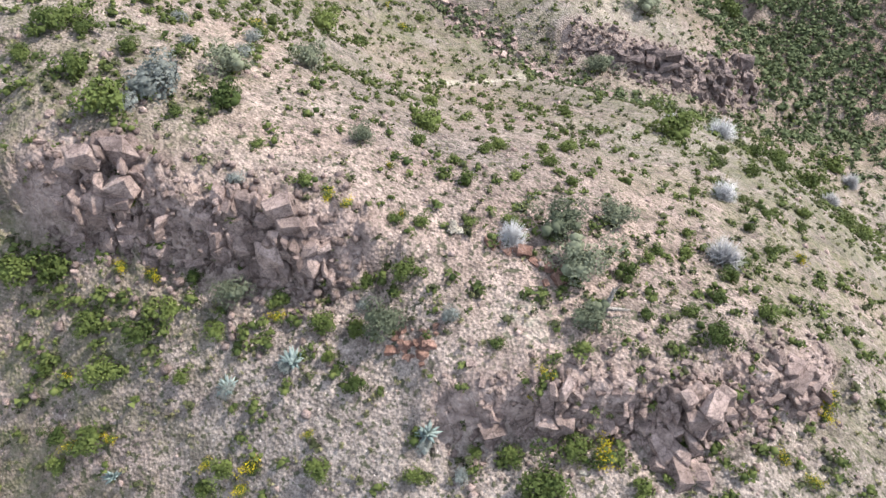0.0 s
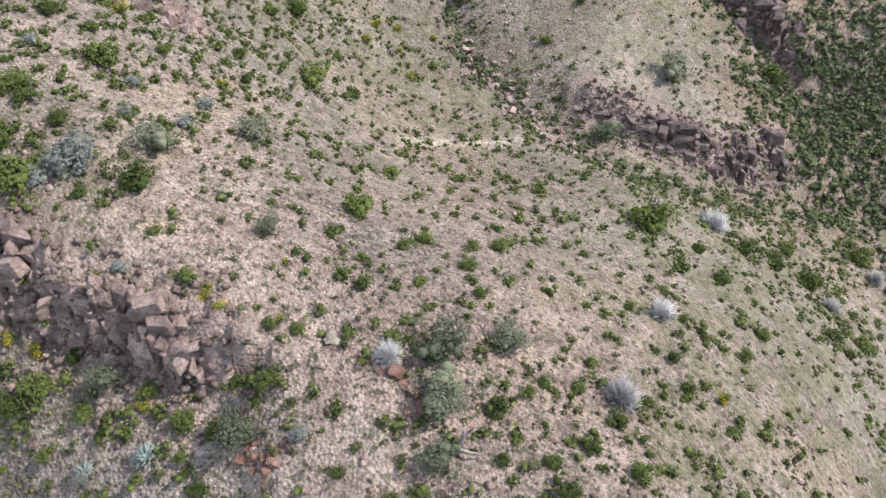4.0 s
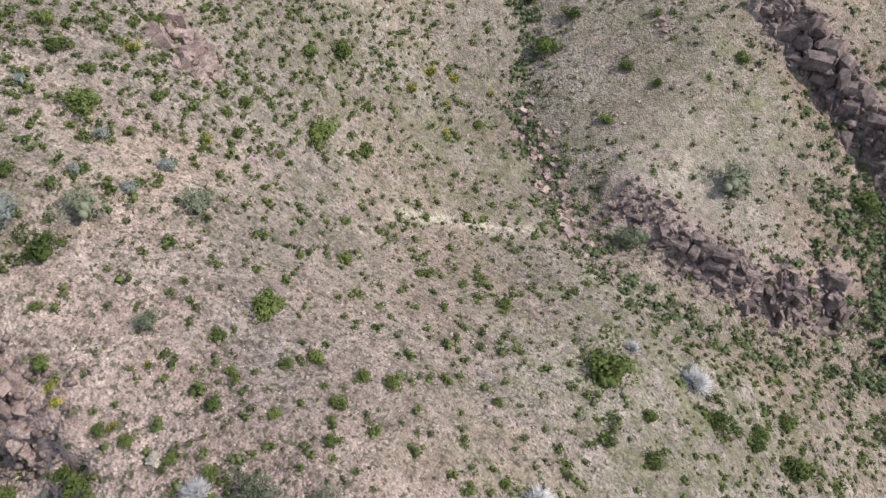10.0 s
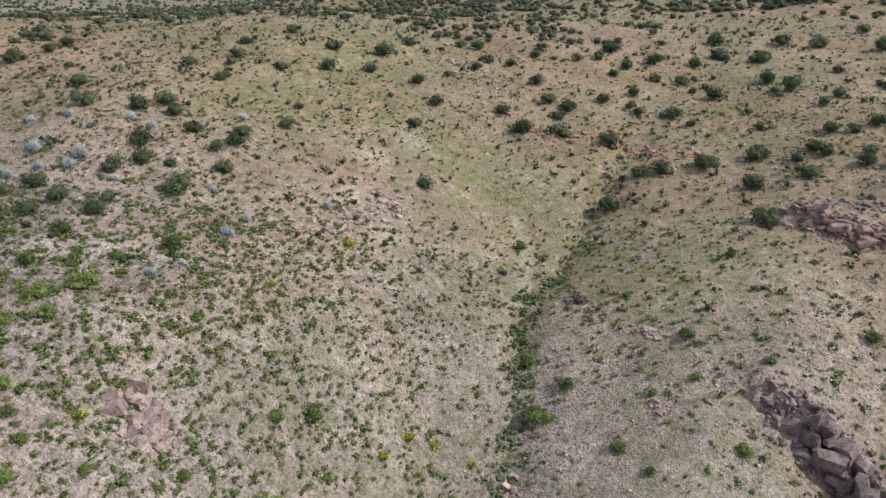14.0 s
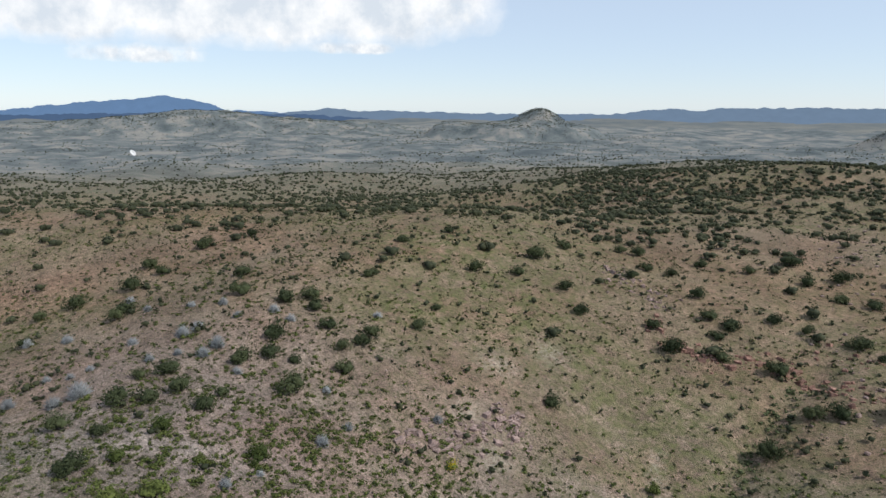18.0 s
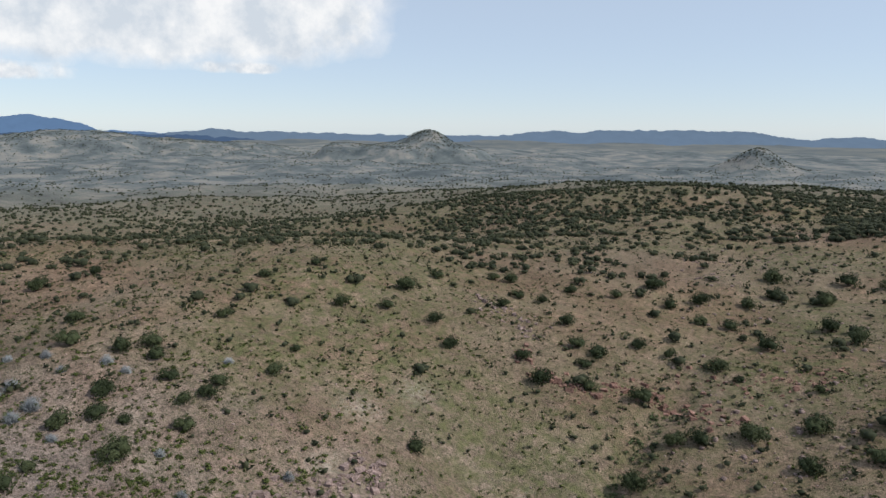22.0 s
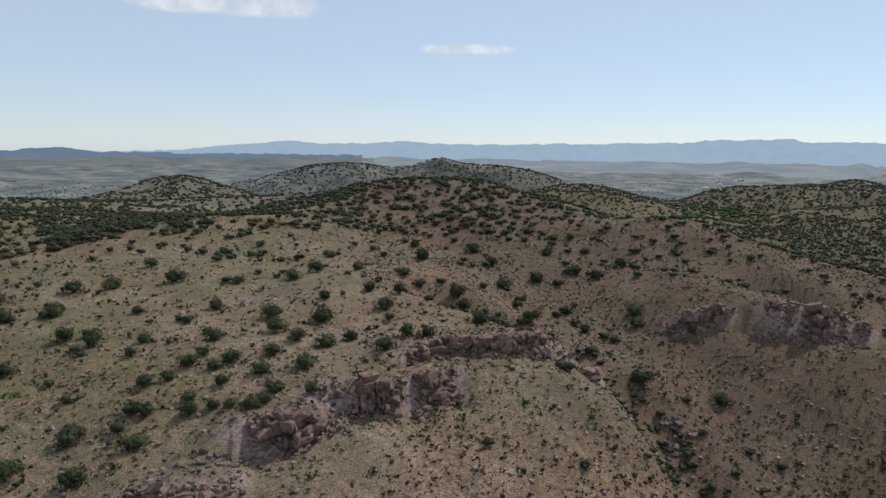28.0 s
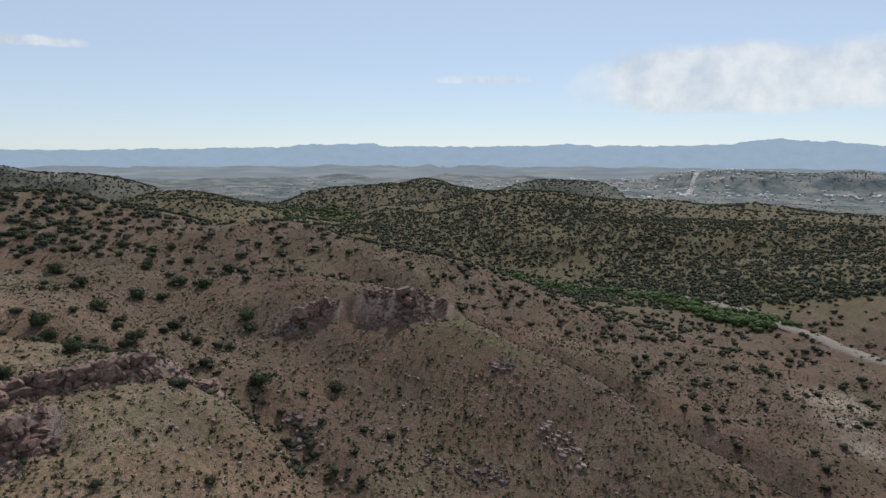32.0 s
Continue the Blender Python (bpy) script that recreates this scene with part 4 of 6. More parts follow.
JUNIPERS_E = [(-66.1, 75.6, 2.9), (-72.6, 92.5, 3.4), (-61.0, 95.7, 4.0), (-76.7, 112.5, 2.8), (-61.4, 171.3, 3.4), (-133.4, 101.4, 3.0), (-107.4, 171.2, 2.8), (-43.6, 139.5, 2.9), (-36.9, 189.2, 2.8), (-77.6, 219.7, 4.0), (-16.3, 262.2, 3.9), (-35.8, 235.5, 3.7), (9.6, 191.9, 4.8), (7.4, 205.7, 2.1), (38.4, 254.6, 3.7), (93.9, 258.3, 4.3), (69.3, 220.4, 3.8), (33.7, 215.7, 3.0), (47.0, 192.9, 3.5), (53.7, 187.9, 2.9), (27.1, 288.7, 6.3), (118.9, 309.0, 5.7), (-3.3, 266.9, 4.0), (180.6, 295.1, 6.2), (155.6, 247.0, 3.5), (182.2, 322.1, 5.1), (124.3, 335.8, 4.4), (103.2, 164.2, 2.3)]
JUNIPERS_F = [(-66.8, 80.0, 3.1), (-72.3, 97.8, 3.5), (-64.2, 108.0, 2.8), (-75.8, 139.0, 2.2), (-88.3, 198.6, 3.2), (-113.4, 84.5, 3.0), (-107.9, 155.0, 3.0), (-40.7, 176.3, 4.2), (-67.1, 200.3, 3.3), (-49.4, 230.9, 2.9), (-20.1, 250.9, 4.1), (-22.0, 186.1, 4.0), (11.3, 178.0, 3.6), (-8.1, 204.5, 2.2), (52.3, 242.6, 5.9), (84.7, 261.9, 4.0), (49.0, 213.8, 4.0), (30.4, 211.7, 3.7), (44.4, 189.1, 3.2), (22.2, 194.4, 3.4), (46.5, 282.2, 3.8), (84.5, 322.5, 4.3), (105.5, 220.9, 4.0), (201.8, 294.1, 5.4), (199.7, 318.5, 4.2), (176.4, 249.5, 6.1), (182.1, 226.9, 3.0), (167.5, 286.7, 4.1)]
JUNIPERS = JUNIPERS_A + JUNIPERS_B + JUNIPERS_C + JUNIPERS_D + JUNIPERS_E + JUNIPERS_F


def leafy(name, seed, lobes, leaves, size, material, tall=0.8, core=0.17):
    v, f = filled(seed, lobes, leaves, size, tall, lobes, 0.12, core)
    return mesh_of(name, v, f, material)


def stems(seed, count, thick, material, tall):
    v, f = twigs(seed, count, thick, 0.8, tall)
    return mesh_of("branchwork", v, f, material)


def plant_kinds(name, label, category, group, crowns, woods, extra=()):
    """Builds one plant of each shape; the rest are copies."""
    made = []
    for crown, wood in zip(crowns, woods):
        top = new(name)
        tagged(top, label, category, group)
        part("crown", crown, None, top)
        tagged(part("branchwork", wood, None, top), kind="stuff")
        for part_name, me, part_label in extra:
            tagged(part(part_name, me, None, top, part_label), kind="stuff")
        made.append(top)
    return made


def stand(kinds, spots, seed, tall=1.0, least=0.0):
    rs = random.Random(seed)
    free = list(kinds)
    for x, y, w in spots:
        w = max(w, least)
        kind = rs.choice(kinds)
        m = pose(x, y, height_at(x, y) - 0.04 * w, 0, 0, rs.uniform(0, 360)) @ Matrix.Diagonal((w, w, w * tall * rs.uniform(0.85, 1.15), 1))
        if kind in free:
            free.remove(kind)
            kind.matrix_basis = m
        else:
            made = copy_thing(kind, Matrix())
            made.matrix_basis = m
    for kind in free:
        for o in (*kind.children, kind):
            bpy.data.objects.remove(o)


def shapes(make, count):
    return [make(k) for k in range(count)]


stand(plant_kinds("green_shrub", "leafy green desert shrub on stony soil", "shrub", "green shrubs", shapes(lambda k: leafy("crown", 100 + k, 8, 900, 0.040, GREEN, 0.75), 5), shapes(lambda k: stems(110 + k, 9, 0.012, BARK, 0.7), 5)), GREEN_SHRUBS, 1)
stand(plant_kinds("grey_tree", "small grey-green thorn tree with several stems", "tree", "thorn trees", shapes(lambda k: leafy("crown", 120 + k, 12, 2000, 0.027, GREY_LEAF, 0.95), 3), shapes(lambda k: stems(130 + k, 10, 0.02, BARK, 0.95), 3)), GREY_TREES, 2)
stand(plant_kinds("blue_shrub", "grey-blue shrub with fine leaves", "shrub", "grey-blue shrubs", shapes(lambda k: leafy("crown", 140 + k, 8, 1000, 0.030, BLUE_LEAF, 0.7), 3), shapes(lambda k: stems(150 + k, 12, 0.012, BARK, 0.7), 3)), BLUE_SHRUBS, 3)
stand(plant_kinds("yellow_shrub", "green shrub with yellow flowers", "shrub", "yellow flowering shrubs", shapes(lambda k: leafy("crown", 160 + k, 7, 500, 0.036, GREEN, 0.75), 3), shapes(lambda k: stems(165 + k, 8, 0.012, BARK, 0.7), 3), [("flowers", mesh_of("flowers", *leaf_cloud(170, 8, 320, 0.034, 0.85, 0.12, True), YELLOW), "bright yellow flower heads")]), YELLOW_SHRUBS, 4)
stand(plant_kinds("dead_bush", "bleached grey leafless bush", "bush", "bleached bushes", shapes(lambda k: mesh_of("crown", *twigs(180 + k, 420, 0.008, 1.15, 0.8), DEAD), 3), shapes(lambda k: stems(190 + k, 9, 0.02, DEAD, 0.7), 3)), [(x, y, 1.55 * w) for x, y, w in DEAD_BUSHES], 5)
stand(plant_kinds("ashen_bush", "ash-grey half-dead bush on a grassy slope", "bush", "ashen bushes", shapes(lambda k: mesh_of("crown", *twigs(184 + k, 300, 0.012, 1.15, 0.8), ASH), 3), shapes(lambda k: stems(194 + k, 9, 0.02, ASH, 0.7), 3)), ASHEN_BUSHES, 15)
stand(plant_kinds("juniper", "dark green rounded juniper on a grassy slope", "tree", "junipers", shapes(lambda k: leafy("crown", 200 + k, 12, 1300, 0.034, JUNIPER, 0.85, 0.23), 5), shapes(lambda k: stems(210 + k, 7, 0.03, BARK, 0.8), 5)), [(x, y, min(6.5, 1.15 * w)) for x, y, w in JUNIPERS], 6, 1.0)

# ---- outcrops ----
ROCK_MESHES = [block(300 + k, (0.6, 0.8, 1.0)[k % 3]) for k in range(14)]


def outcrop(label, line, half, count, size, material, seed, tall=1.0, shift=0.0):
    """Angular blocks along a line, in a band of that half-width; the first stones are the largest."""
    rs = random.Random(seed)
    top = tagged(new("rock_outcrop"), label, "rocks")
    lens = [math.dist(p, q) for p, q in zip(line, line[1:])]
    cx, cy = line[len(line) // 2]
    top.location = (cx, cy, height_at(cx, cy))
    spots = []
    for k in range(count):
        d, j = rs.uniform(0, sum(lens)), 0
        while d > lens[j]:
            d, j = d - lens[j], j + 1
        (x0, y0), (x1, y1) = line[j], line[j + 1]
        s = rs.gauss(shift, half * 0.55)
        ux, uy = (x1 - x0) / lens[j], (y1 - y0) / lens[j]
        spots.append((x0 + ux * d - uy * s, y0 + uy * d + ux * s, size * rs.choice((0.25, 0.35, 0.5, 0.7, 1.0, 1.35)) * rs.uniform(0.8, 1.2), math.degrees(math.atan2(uy, ux))))
    heights = ground_z([p[0] for p in spots], [p[1] for p in spots])
    for (x, y, w, turn), z in zip(spots, heights):
        me = rs.choice(ROCK_MESHES)
        ob = new("rock", me)
        ob.parent = top
        if not me.materials:
            me.materials.append(None)
        ob.material_slots[0].link = "OBJECT"
        ob.material_slots[0].material = material
        ob.matrix_basis = pose(x - cx, y - cy, float(z) - top.location.z - 0.02 * w, rs.gauss(0, 14), rs.gauss(0, 14), turn + rs.gauss(0, 25)) @ Matrix.Diagonal((w, w * rs.uniform(0.6, 1.0), w * tall * rs.uniform(0.7, 1.2), 1))
    return top


def crag_stone(seed):
    """A broken lump of jointed rock about 1 m across, with sharp uneven faces."""
    rs = np.random.RandomState(seed)
    bm = bmesh.new()
    for sx in (-1, 1):
        for sy in (-1, 1):
            for sz in (-1, 1):
                bm.verts.new(np.array([sx, sy, sz]) * rs.uniform(0.38, 1.0, 3) * 0.5)
    for k in range(7):
        d = rs.normal(size=3)
        bm.verts.new(d / np.abs(d).max() * 0.5 * rs.uniform(0.8, 1.05))
    bmesh.ops.convex_hull(bm, input=bm.verts)
    bmesh.ops.delete(bm, geom=[v for v in bm.verts if not v.link_faces], context="VERTS")
    bmesh.ops.triangulate(bm, faces=bm.faces)
    me = bpy.data.meshes.new("block")
    bm.to_mesh(me)
    bm.free()
    return me


COLUMNS = [crag_stone(330 + k) for k in range(16)]
CRUMBS = [flat_arrays(crag_stone(350 + k)) for k in range(6)]


def cliff(label, ledge, width, material, seed, grain=0.2, blocks=60, lean=0.2, ragged=0.55):
    """A broken rock face along a ledge, jointed and bedded, with fallen blocks before it."""
    line, h, soft_w = ledge
    rs = random.Random(seed)
    top = tagged(new("rock_cliff"), label, "cliff")
    cx, cy = line[len(line) // 2]
    top.location = (cx, cy, height_at(cx, cy))
    cz = top.location.z
    px, py = [], []
    for (x0, y0), (x1, y1) in zip(line, line[1:]):
        n = max(2, int(math.dist((x0, y0), (x1, y1)) / grain))
        px += [x0 + (x1 - x0) * k / n for k in range(n)]
        py += [y0 + (y1 - y0) * k / n for k in range(n)]
    px, py = np.array(px), np.array(py)
    soft = np.ones(9) / 9
    for k in range(3):
        px[4:-4], py[4:-4] = np.convolve(px, soft, "valid"), np.convolve(py, soft, "valid")
    tx, ty = np.gradient(px), np.gradient(py)
    d = np.hypot(tx, ty)
    ox, oy = -ty / d, tx / d
    s = np.cumsum(d)
    up, low = ground_z(px - ox * 0.75 * h, py - oy * 0.75 * h), ground_z(px + ox * 0.75 * h, py + oy * 0.75 * h)
    ends = np.clip(np.minimum(s, s[-1] - s) / (1.2 * h), 0.15, 1) ** 0.7
    share = np.clip(0.85 + ragged * lattice(s, s * 0, 3.4 * width, seed + 1) + 0.16 * steps(s, s * 0, 0.8 * width, seed) + 0.10 * steps(s, s * 0, 0.35 * width, seed + 2), 0.0, 1.15)
    rim = low + np.maximum(up - low, 0.5 * h) * share * ends
    foot = low - 0.6
    rows = max(8, int(1.1 * h / grain))
    V, S = np.meshgrid(np.linspace(0, 1, rows), s, indexing="ij")
    Z = foot + (rim - foot) * V
    # joints wander; each piece between them stands in or out
    u = S + 0.35 * width * lattice(S, Z, 1.3 * width, seed + 2)
    v = Z + 0.22 * S + 0.3 * width * lattice(S, Z, 1.7 * width, seed + 3)
    # the face lies on the slope of the drop, standing a little proud of it
    wander = 0.6 * lattice(px, py, 2.3, 7) + 0.9 * lattice(px, py, 6.1, 8)
    out = wander - soft_w * np.arctanh(np.clip(1.9 * V - 0.95, -0.93, 0.93)) + lean * width
    out = out + width * (0.3 * lattice(S, Z * 0.4, 2.2 * width, seed + 4) + 0.2 * steps(u, v * 0.55, 0.9 * width, seed + 5) + 0.14 * steps(u + 9, v, 0.45 * width, seed + 6) + 0.08 * steps(u, v + 5, 0.22 * width, seed + 7))
    X, Y = px + ox * out, py + oy * out
    # over the rim and back into the hillside
    back = []
    for deep, drop in ((0.25, 0.2), (0.7, 1.3)):
        back.append((X[-1] - ox * deep * width, Y[-1] - oy * deep * width, Z[-1] - drop * width + 0.1 * width * steps(s, s * 0 + deep, 0.6 * width, seed)))
    X, Y, Z = (np.concatenate([m, np.array([q[k] for q in back])]) for k, m in enumerate((X, Y, Z)))
    ix = np.arange(X.size).reshape(X.shape)
    quads = np.stack([ix[:-1, :-1], ix[:-1, 1:], ix[1:, 1:], ix[1:, :-1]], -1).reshape(-1, 4)
    part("rock_face", mesh_of("rock_face", np.stack([X.ravel() - cx, Y.ravel() - cy, Z.ravel() - cz], 1), quads, material), None, top)
    # jointed blocks in rough courses, each set back on the one below
    courses = max(3, round(1.9 * h / width))
    step = np.mean(d)
    for c in range(courses):
        j = rs.randrange(4)
        row = min(rows - 1, int((c + 0.55) / courses * rows))
        while j < len(s) - 2:
            long = width * rs.choice((0.35, 0.5, 0.7, 1.0, 1.7)) * rs.uniform(0.85, 1.15)
            j = min(len(s) - 1, j + max(1, int(0.5 * long / step)))
            tall = (rim[j] - foot[j]) / courses * rs.uniform(0.9, 1.7)
            if rs.random() < 0.85 and rim[j] - foot[j] > 0.35 * h:
                deep = width * rs.uniform(0.9, 1.6)
                inset = (rs.gauss(0.42, 0.32) - lean) * width
                me = rs.choice(COLUMNS)
                ob = new("block", me)
                ob.parent = top
                if not me.materials:
                    me.materials.append(None)
                ob.material_slots[0].link = "OBJECT"
                ob.material_slots[0].material = material
                turn = math.degrees(math.atan2(ty[j], tx[j]))
                ob.matrix_basis = pose(X[row, j] + ox[j] * inset - cx, Y[row, j] + oy[j] * inset - cy, Z[row, j] - cz, rs.gauss(0, 11), rs.gauss(6, 9), turn + rs.gauss(0, 20)) @ Matrix.Diagonal((1.3 * long, 1.1 * deep, 1.35 * tall, 1))
            j += max(1, int(0.5 * long / step))
    # smaller broken rock all over the face, past counting
    nr = np.random.RandomState(seed + 40)
    many = int(26 * s[-1] / width)
    ci, cj = nr.randint(0, rows, many), nr.randint(0, len(s), many)
    size = width * (0.14 + 0.42 * nr.uniform(0, 1, many) ** 2)
    proud = (nr.normal(0.3, 0.35, many) - lean) * width
    spin, pick = nr.uniform(0, 6.28, many), nr.randint(0, len(CRUMBS), many)
    cv, cf, off = [], [], 0
    for k in range(many):
        tv, tf = CRUMBS[pick[k]]
        i, j = ci[k], cj[k]
        if rim[j] - foot[j] < 0.25 * h:
            continue
        a, b = math.cos(spin[k]) * size[k], math.sin(spin[k]) * size[k]
        bx, by, bz = X[i, j] + ox[j] * proud[k] - cx, Y[i, j] + oy[j] * proud[k] - cy, Z[i, j] - cz + nr.normal(0, 0.1) * width
        cv.append(np.stack([tv[:, 0] * a - tv[:, 1] * b + bx, tv[:, 0] * b + tv[:, 1] * a + by, tv[:, 2] * size[k] * 0.9 + bz], 1))
        cf.append(tf + off)
        off += len(tv)
    tagged(part("broken_rock", mesh_of("broken_rock", np.concatenate(cv), np.concatenate(cf), material), None, top), kind="stuff")
    for k in range(blocks):
        j = rs.randrange(len(s))
        w, off = width * rs.choice((0.2, 0.3, 0.42, 0.6)), rs.uniform(-1.2, 1.9) * 0.6 * h
        x, y = px[j] + ox[j] * off, py[j] + oy[j] * off
        me = rs.choice(COLUMNS)
        ob = new("block", me)
        ob.parent = top
        if not me.materials:
            me.materials.append(None)
        ob.material_slots[0].link = "OBJECT"
        ob.material_slots[0].material = material
        ob.matrix_basis = pose(x - cx, y - cy, height_at(x, y) - cz + 0.12 * w, rs.gauss(0, 20), rs.gauss(0, 20), rs.uniform(0, 360)) @ Matrix.Diagonal((w * rs.uniform(0.9, 1.6), w * rs.uniform(0.7, 1.2), w * rs.uniform(0.6, 1.3), 1))
    return top


cliff("jointed pink rock cliff above a scrubby slope", LEDGES[0], 0.8, ROCK, 51, 0.16, 60, -0.3)
cliff("jointed pink rock cliff below a sandy shelf", LEDGES[1], 0.75, ROCK, 52, 0.16, 60, -0.3)
cliff("dark jointed cliff above a ravine", LEDGES[2], 1.2, DARK_ROCK, 53, 0.24, 70, -0.3)
cliff("dark cliff across a slope", LEDGES[3], 1.6, DARK_ROCK, 54, 0.28, 90, -0.3, 0.9)
cliff("columnar pink cliff below a bench with junipers", LEDGES[4], 2.0, CLIFF_ROCK, 55, 0.32, 160, -0.3, 1.3)
cliff("columnar pinkish cliff round a ridge top", LEDGES[5], 2.2, CLIFF_ROCK, 56, 0.36, 140, -0.3, 1.2)
cliff("jointed pink rocks on a grassy spur", LEDGES[6], 1.6, CLIFF_ROCK, 57, 0.3, 90, -0.3, 1.1)
cliff("low dark crag beside a ridge top", LEDGES[7], 1.6, CLIFF_ROCK, 59, 0.34, 60, -0.3, 1.2)
cliff("broken brown cliff above a ravine", LEDGES[8], 1.8, CLIFF_ROCK, 58, 0.34, 110, -0.3, 1.3)

outcrop("broken pink rock cliff above a scrubby slope", LEDGES[0][0], 2.8, 70, 0.5, ROCK, 1, 0.8)
outcrop("broken pink rock cliff below a sandy shelf", LEDGES[1][0], 1.9, 70, 0.45, ROCK, 2, 0.8)
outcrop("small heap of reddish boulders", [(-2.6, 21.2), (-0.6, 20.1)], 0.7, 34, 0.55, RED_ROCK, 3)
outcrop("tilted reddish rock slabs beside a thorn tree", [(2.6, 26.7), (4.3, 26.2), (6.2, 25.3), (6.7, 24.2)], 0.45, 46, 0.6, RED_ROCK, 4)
outcrop("dark broken cliff above a ravine", LEDGES[2][0], 4.0, 170, 0.95, DARK_ROCK, 5, 0.9)
outcrop("boulders along a dry stream bed", [(-1, 95), (1, 91), (6, 86), (10, 80), (14, 75), (21, 70)], 2.4, 240, 0.95, ROCK, 6)
outcrop("grey rock outcrop on a slope", [(-27.5, 61.0), (-25.0, 62.5), (-22.5, 62.0), (-22.0, 59.0)], 1.5, 120, 1.6, ROCK, 7, 1.3)
outcrop("long dark rock cliff on a slope", LEDGES[3][0], 2.6, 200, 1.0, DARK_ROCK, 8, 1.2)
outcrop("pink rock outcrop on a grassy spur", LEDGES[6][0], 2.6, 70, 0.85, ROCK, 9, 1.0)
outcrop("pink rock cliff below a bench with junipers", LEDGES[4][0], 4.5, 260, 1.2, CLIFF_ROCK, 10, 1.3)
outcrop("rocky crown of a ridge", LEDGES[5][0], 5.0, 240, 1.3, CLIFF_ROCK, 11, 1.2)
outcrop("scattered pink rocks among scrub", [(-47, 112), (-44, 120), (-41, 129)], 4.0, 90, 0.9, ROCK, 12)
outcrop("low dark rocks beside a gully", [(-7.5, 129.5), (-2, 127)], 1.4, 50, 0.9, DARK_ROCK, 13)
outcrop("rocks under two green shrubs", [(7, 123.5), (12, 122.5)], 1.2, 36, 0.8, ROCK, 14)
outcrop("lone rock heap on a slope", [(13, 110.4), (15.5, 110.8)], 0.9, 30, 0.9, ROCK, 15)
outcrop("pink rubble on a rounded slope", [(-75, 201), (-63, 197), (-51, 191)], 6.0, 120, 0.9, ROCK, 16)
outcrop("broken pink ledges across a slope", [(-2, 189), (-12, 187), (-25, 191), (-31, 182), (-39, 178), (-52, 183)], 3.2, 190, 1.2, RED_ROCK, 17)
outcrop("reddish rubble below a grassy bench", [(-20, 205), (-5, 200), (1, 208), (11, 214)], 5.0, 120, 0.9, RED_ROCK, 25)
outcrop("pink crags among dense scrub", [(-46, 127), (-43, 131), (-43, 113), (-46, 105)], 3.0, 110, 1.1, ROCK, 26)
outcrop("squat rock pillar below a shelf", [(11.5, 15.6), (12.6, 14.6), (13.4, 13.8)], 0.7, 34, 1.3, ROCK, 27, 1.2)
outcrop("dark rocks at the head of a spur", [(18, 165), (27, 172), (37, 177)], 2.6, 90, 1.3, DARK_ROCK, 18)
outcrop("grey ledge in a grassy hollow", [(58, 263), (48, 257), (38, 254.6), (26, 250)], 2.4, 80, 1.3, ROCK, 19)
outcrop("rock rib on a ravine side", [(176, 232), (183, 228), (189, 224)], 2.4, 80, 1.5, DARK_ROCK, 20)
outcrop("dark rocks low on a ravine side", [(147, 193), (146, 185), (138, 183)], 3.0, 90, 1.4, DARK_ROCK, 21)
outcrop("pink boulders on a spur", [(199, 145), (196, 136), (196, 129)], 3.4, 100, 1.3, ROCK, 22)
outcrop("dark crags above a ravine mouth", [(176, 149), (176, 142), (164, 162)], 4.0, 120, 1.3, DARK_ROCK, 28)
outcrop("rocks on a dark slope", [(207, 167), (212, 162)], 2.4, 50, 1.5, DARK_ROCK, 23)
outcrop("broken pink ledges below a bench", LEDGES[8][0], 4.0, 150, 1.2, CLIFF_ROCK, 24)

# ---- agaves, a log, a snag and lone stones ----
AGAVE = make_leaf("agave_leaf", (0.150, 0.190, 0.180), (0.270, 0.320, 0.300), back=0.05)
PALE_WOOD = make_rock("bleached_wood", (0.20, 0.17, 0.145), (0.40, 0.365, 0.33))


def agave(x, y, w, seed):
    rs = random.Random(seed)
    top = tagged(new("agave"), "blue-grey agave rosette with pointed leaves", "agave", "agaves")
    top.location = (x, y, height_at(x, y))
    v = [(0, -0.06, 0), (0, 0.06, 0), (0.28, 0.085, 0.02), (0.28, -0.085, 0.02), (0.62, 0, 0.05), (0.28, 0, -0.05), (0, 0, -0.04)]
    f = [(0, 3, 2), (0, 2, 1), (3, 4, 2), (6, 5, 3), (6, 3, 0), (6, 1, 2), (6, 2, 5), (5, 4, 3), (5, 2, 4)]
    me = mesh_of("leaf", v, f, AGAVE)
    for k in range(26):
        part("leaf", me, None, top, "", pose(0, 0, 0.06 * w, 0, -rs.uniform(12, 78), k * 137.5 + rs.uniform(-9, 9)) @ Matrix.Scale(w * rs.uniform(0.75, 1.1), 4))
    return top


def limb(points, radii, sides=7):
    """A bent tapered stem through the points."""
    v, f = [], []
    for k, (q, r) in enumerate(zip(points, radii)):
        way = Vector(points[min(k + 1, len(points) - 1)]) - Vector(points[max(k - 1, 0)])
        u = way.orthogonal().normalized()
        t = way.normalized().cross(u)
        for j in range(sides):
            a = 2 * math.pi * j / sides
            v.append(Vector(q) + (u * math.cos(a) + t * math.sin(a)) * r * (1 + 0.15 * math.sin(3 * a + k)))
    for k in range(len(points) - 1):
        for j in range(sides):
            i = (j + 1) % sides
            f.append((k * sides + j, k * sides + i, (k + 1) * sides + i, (k + 1) * sides + j))
    return np.array([tuple(q) for q in v]), np.array(f)


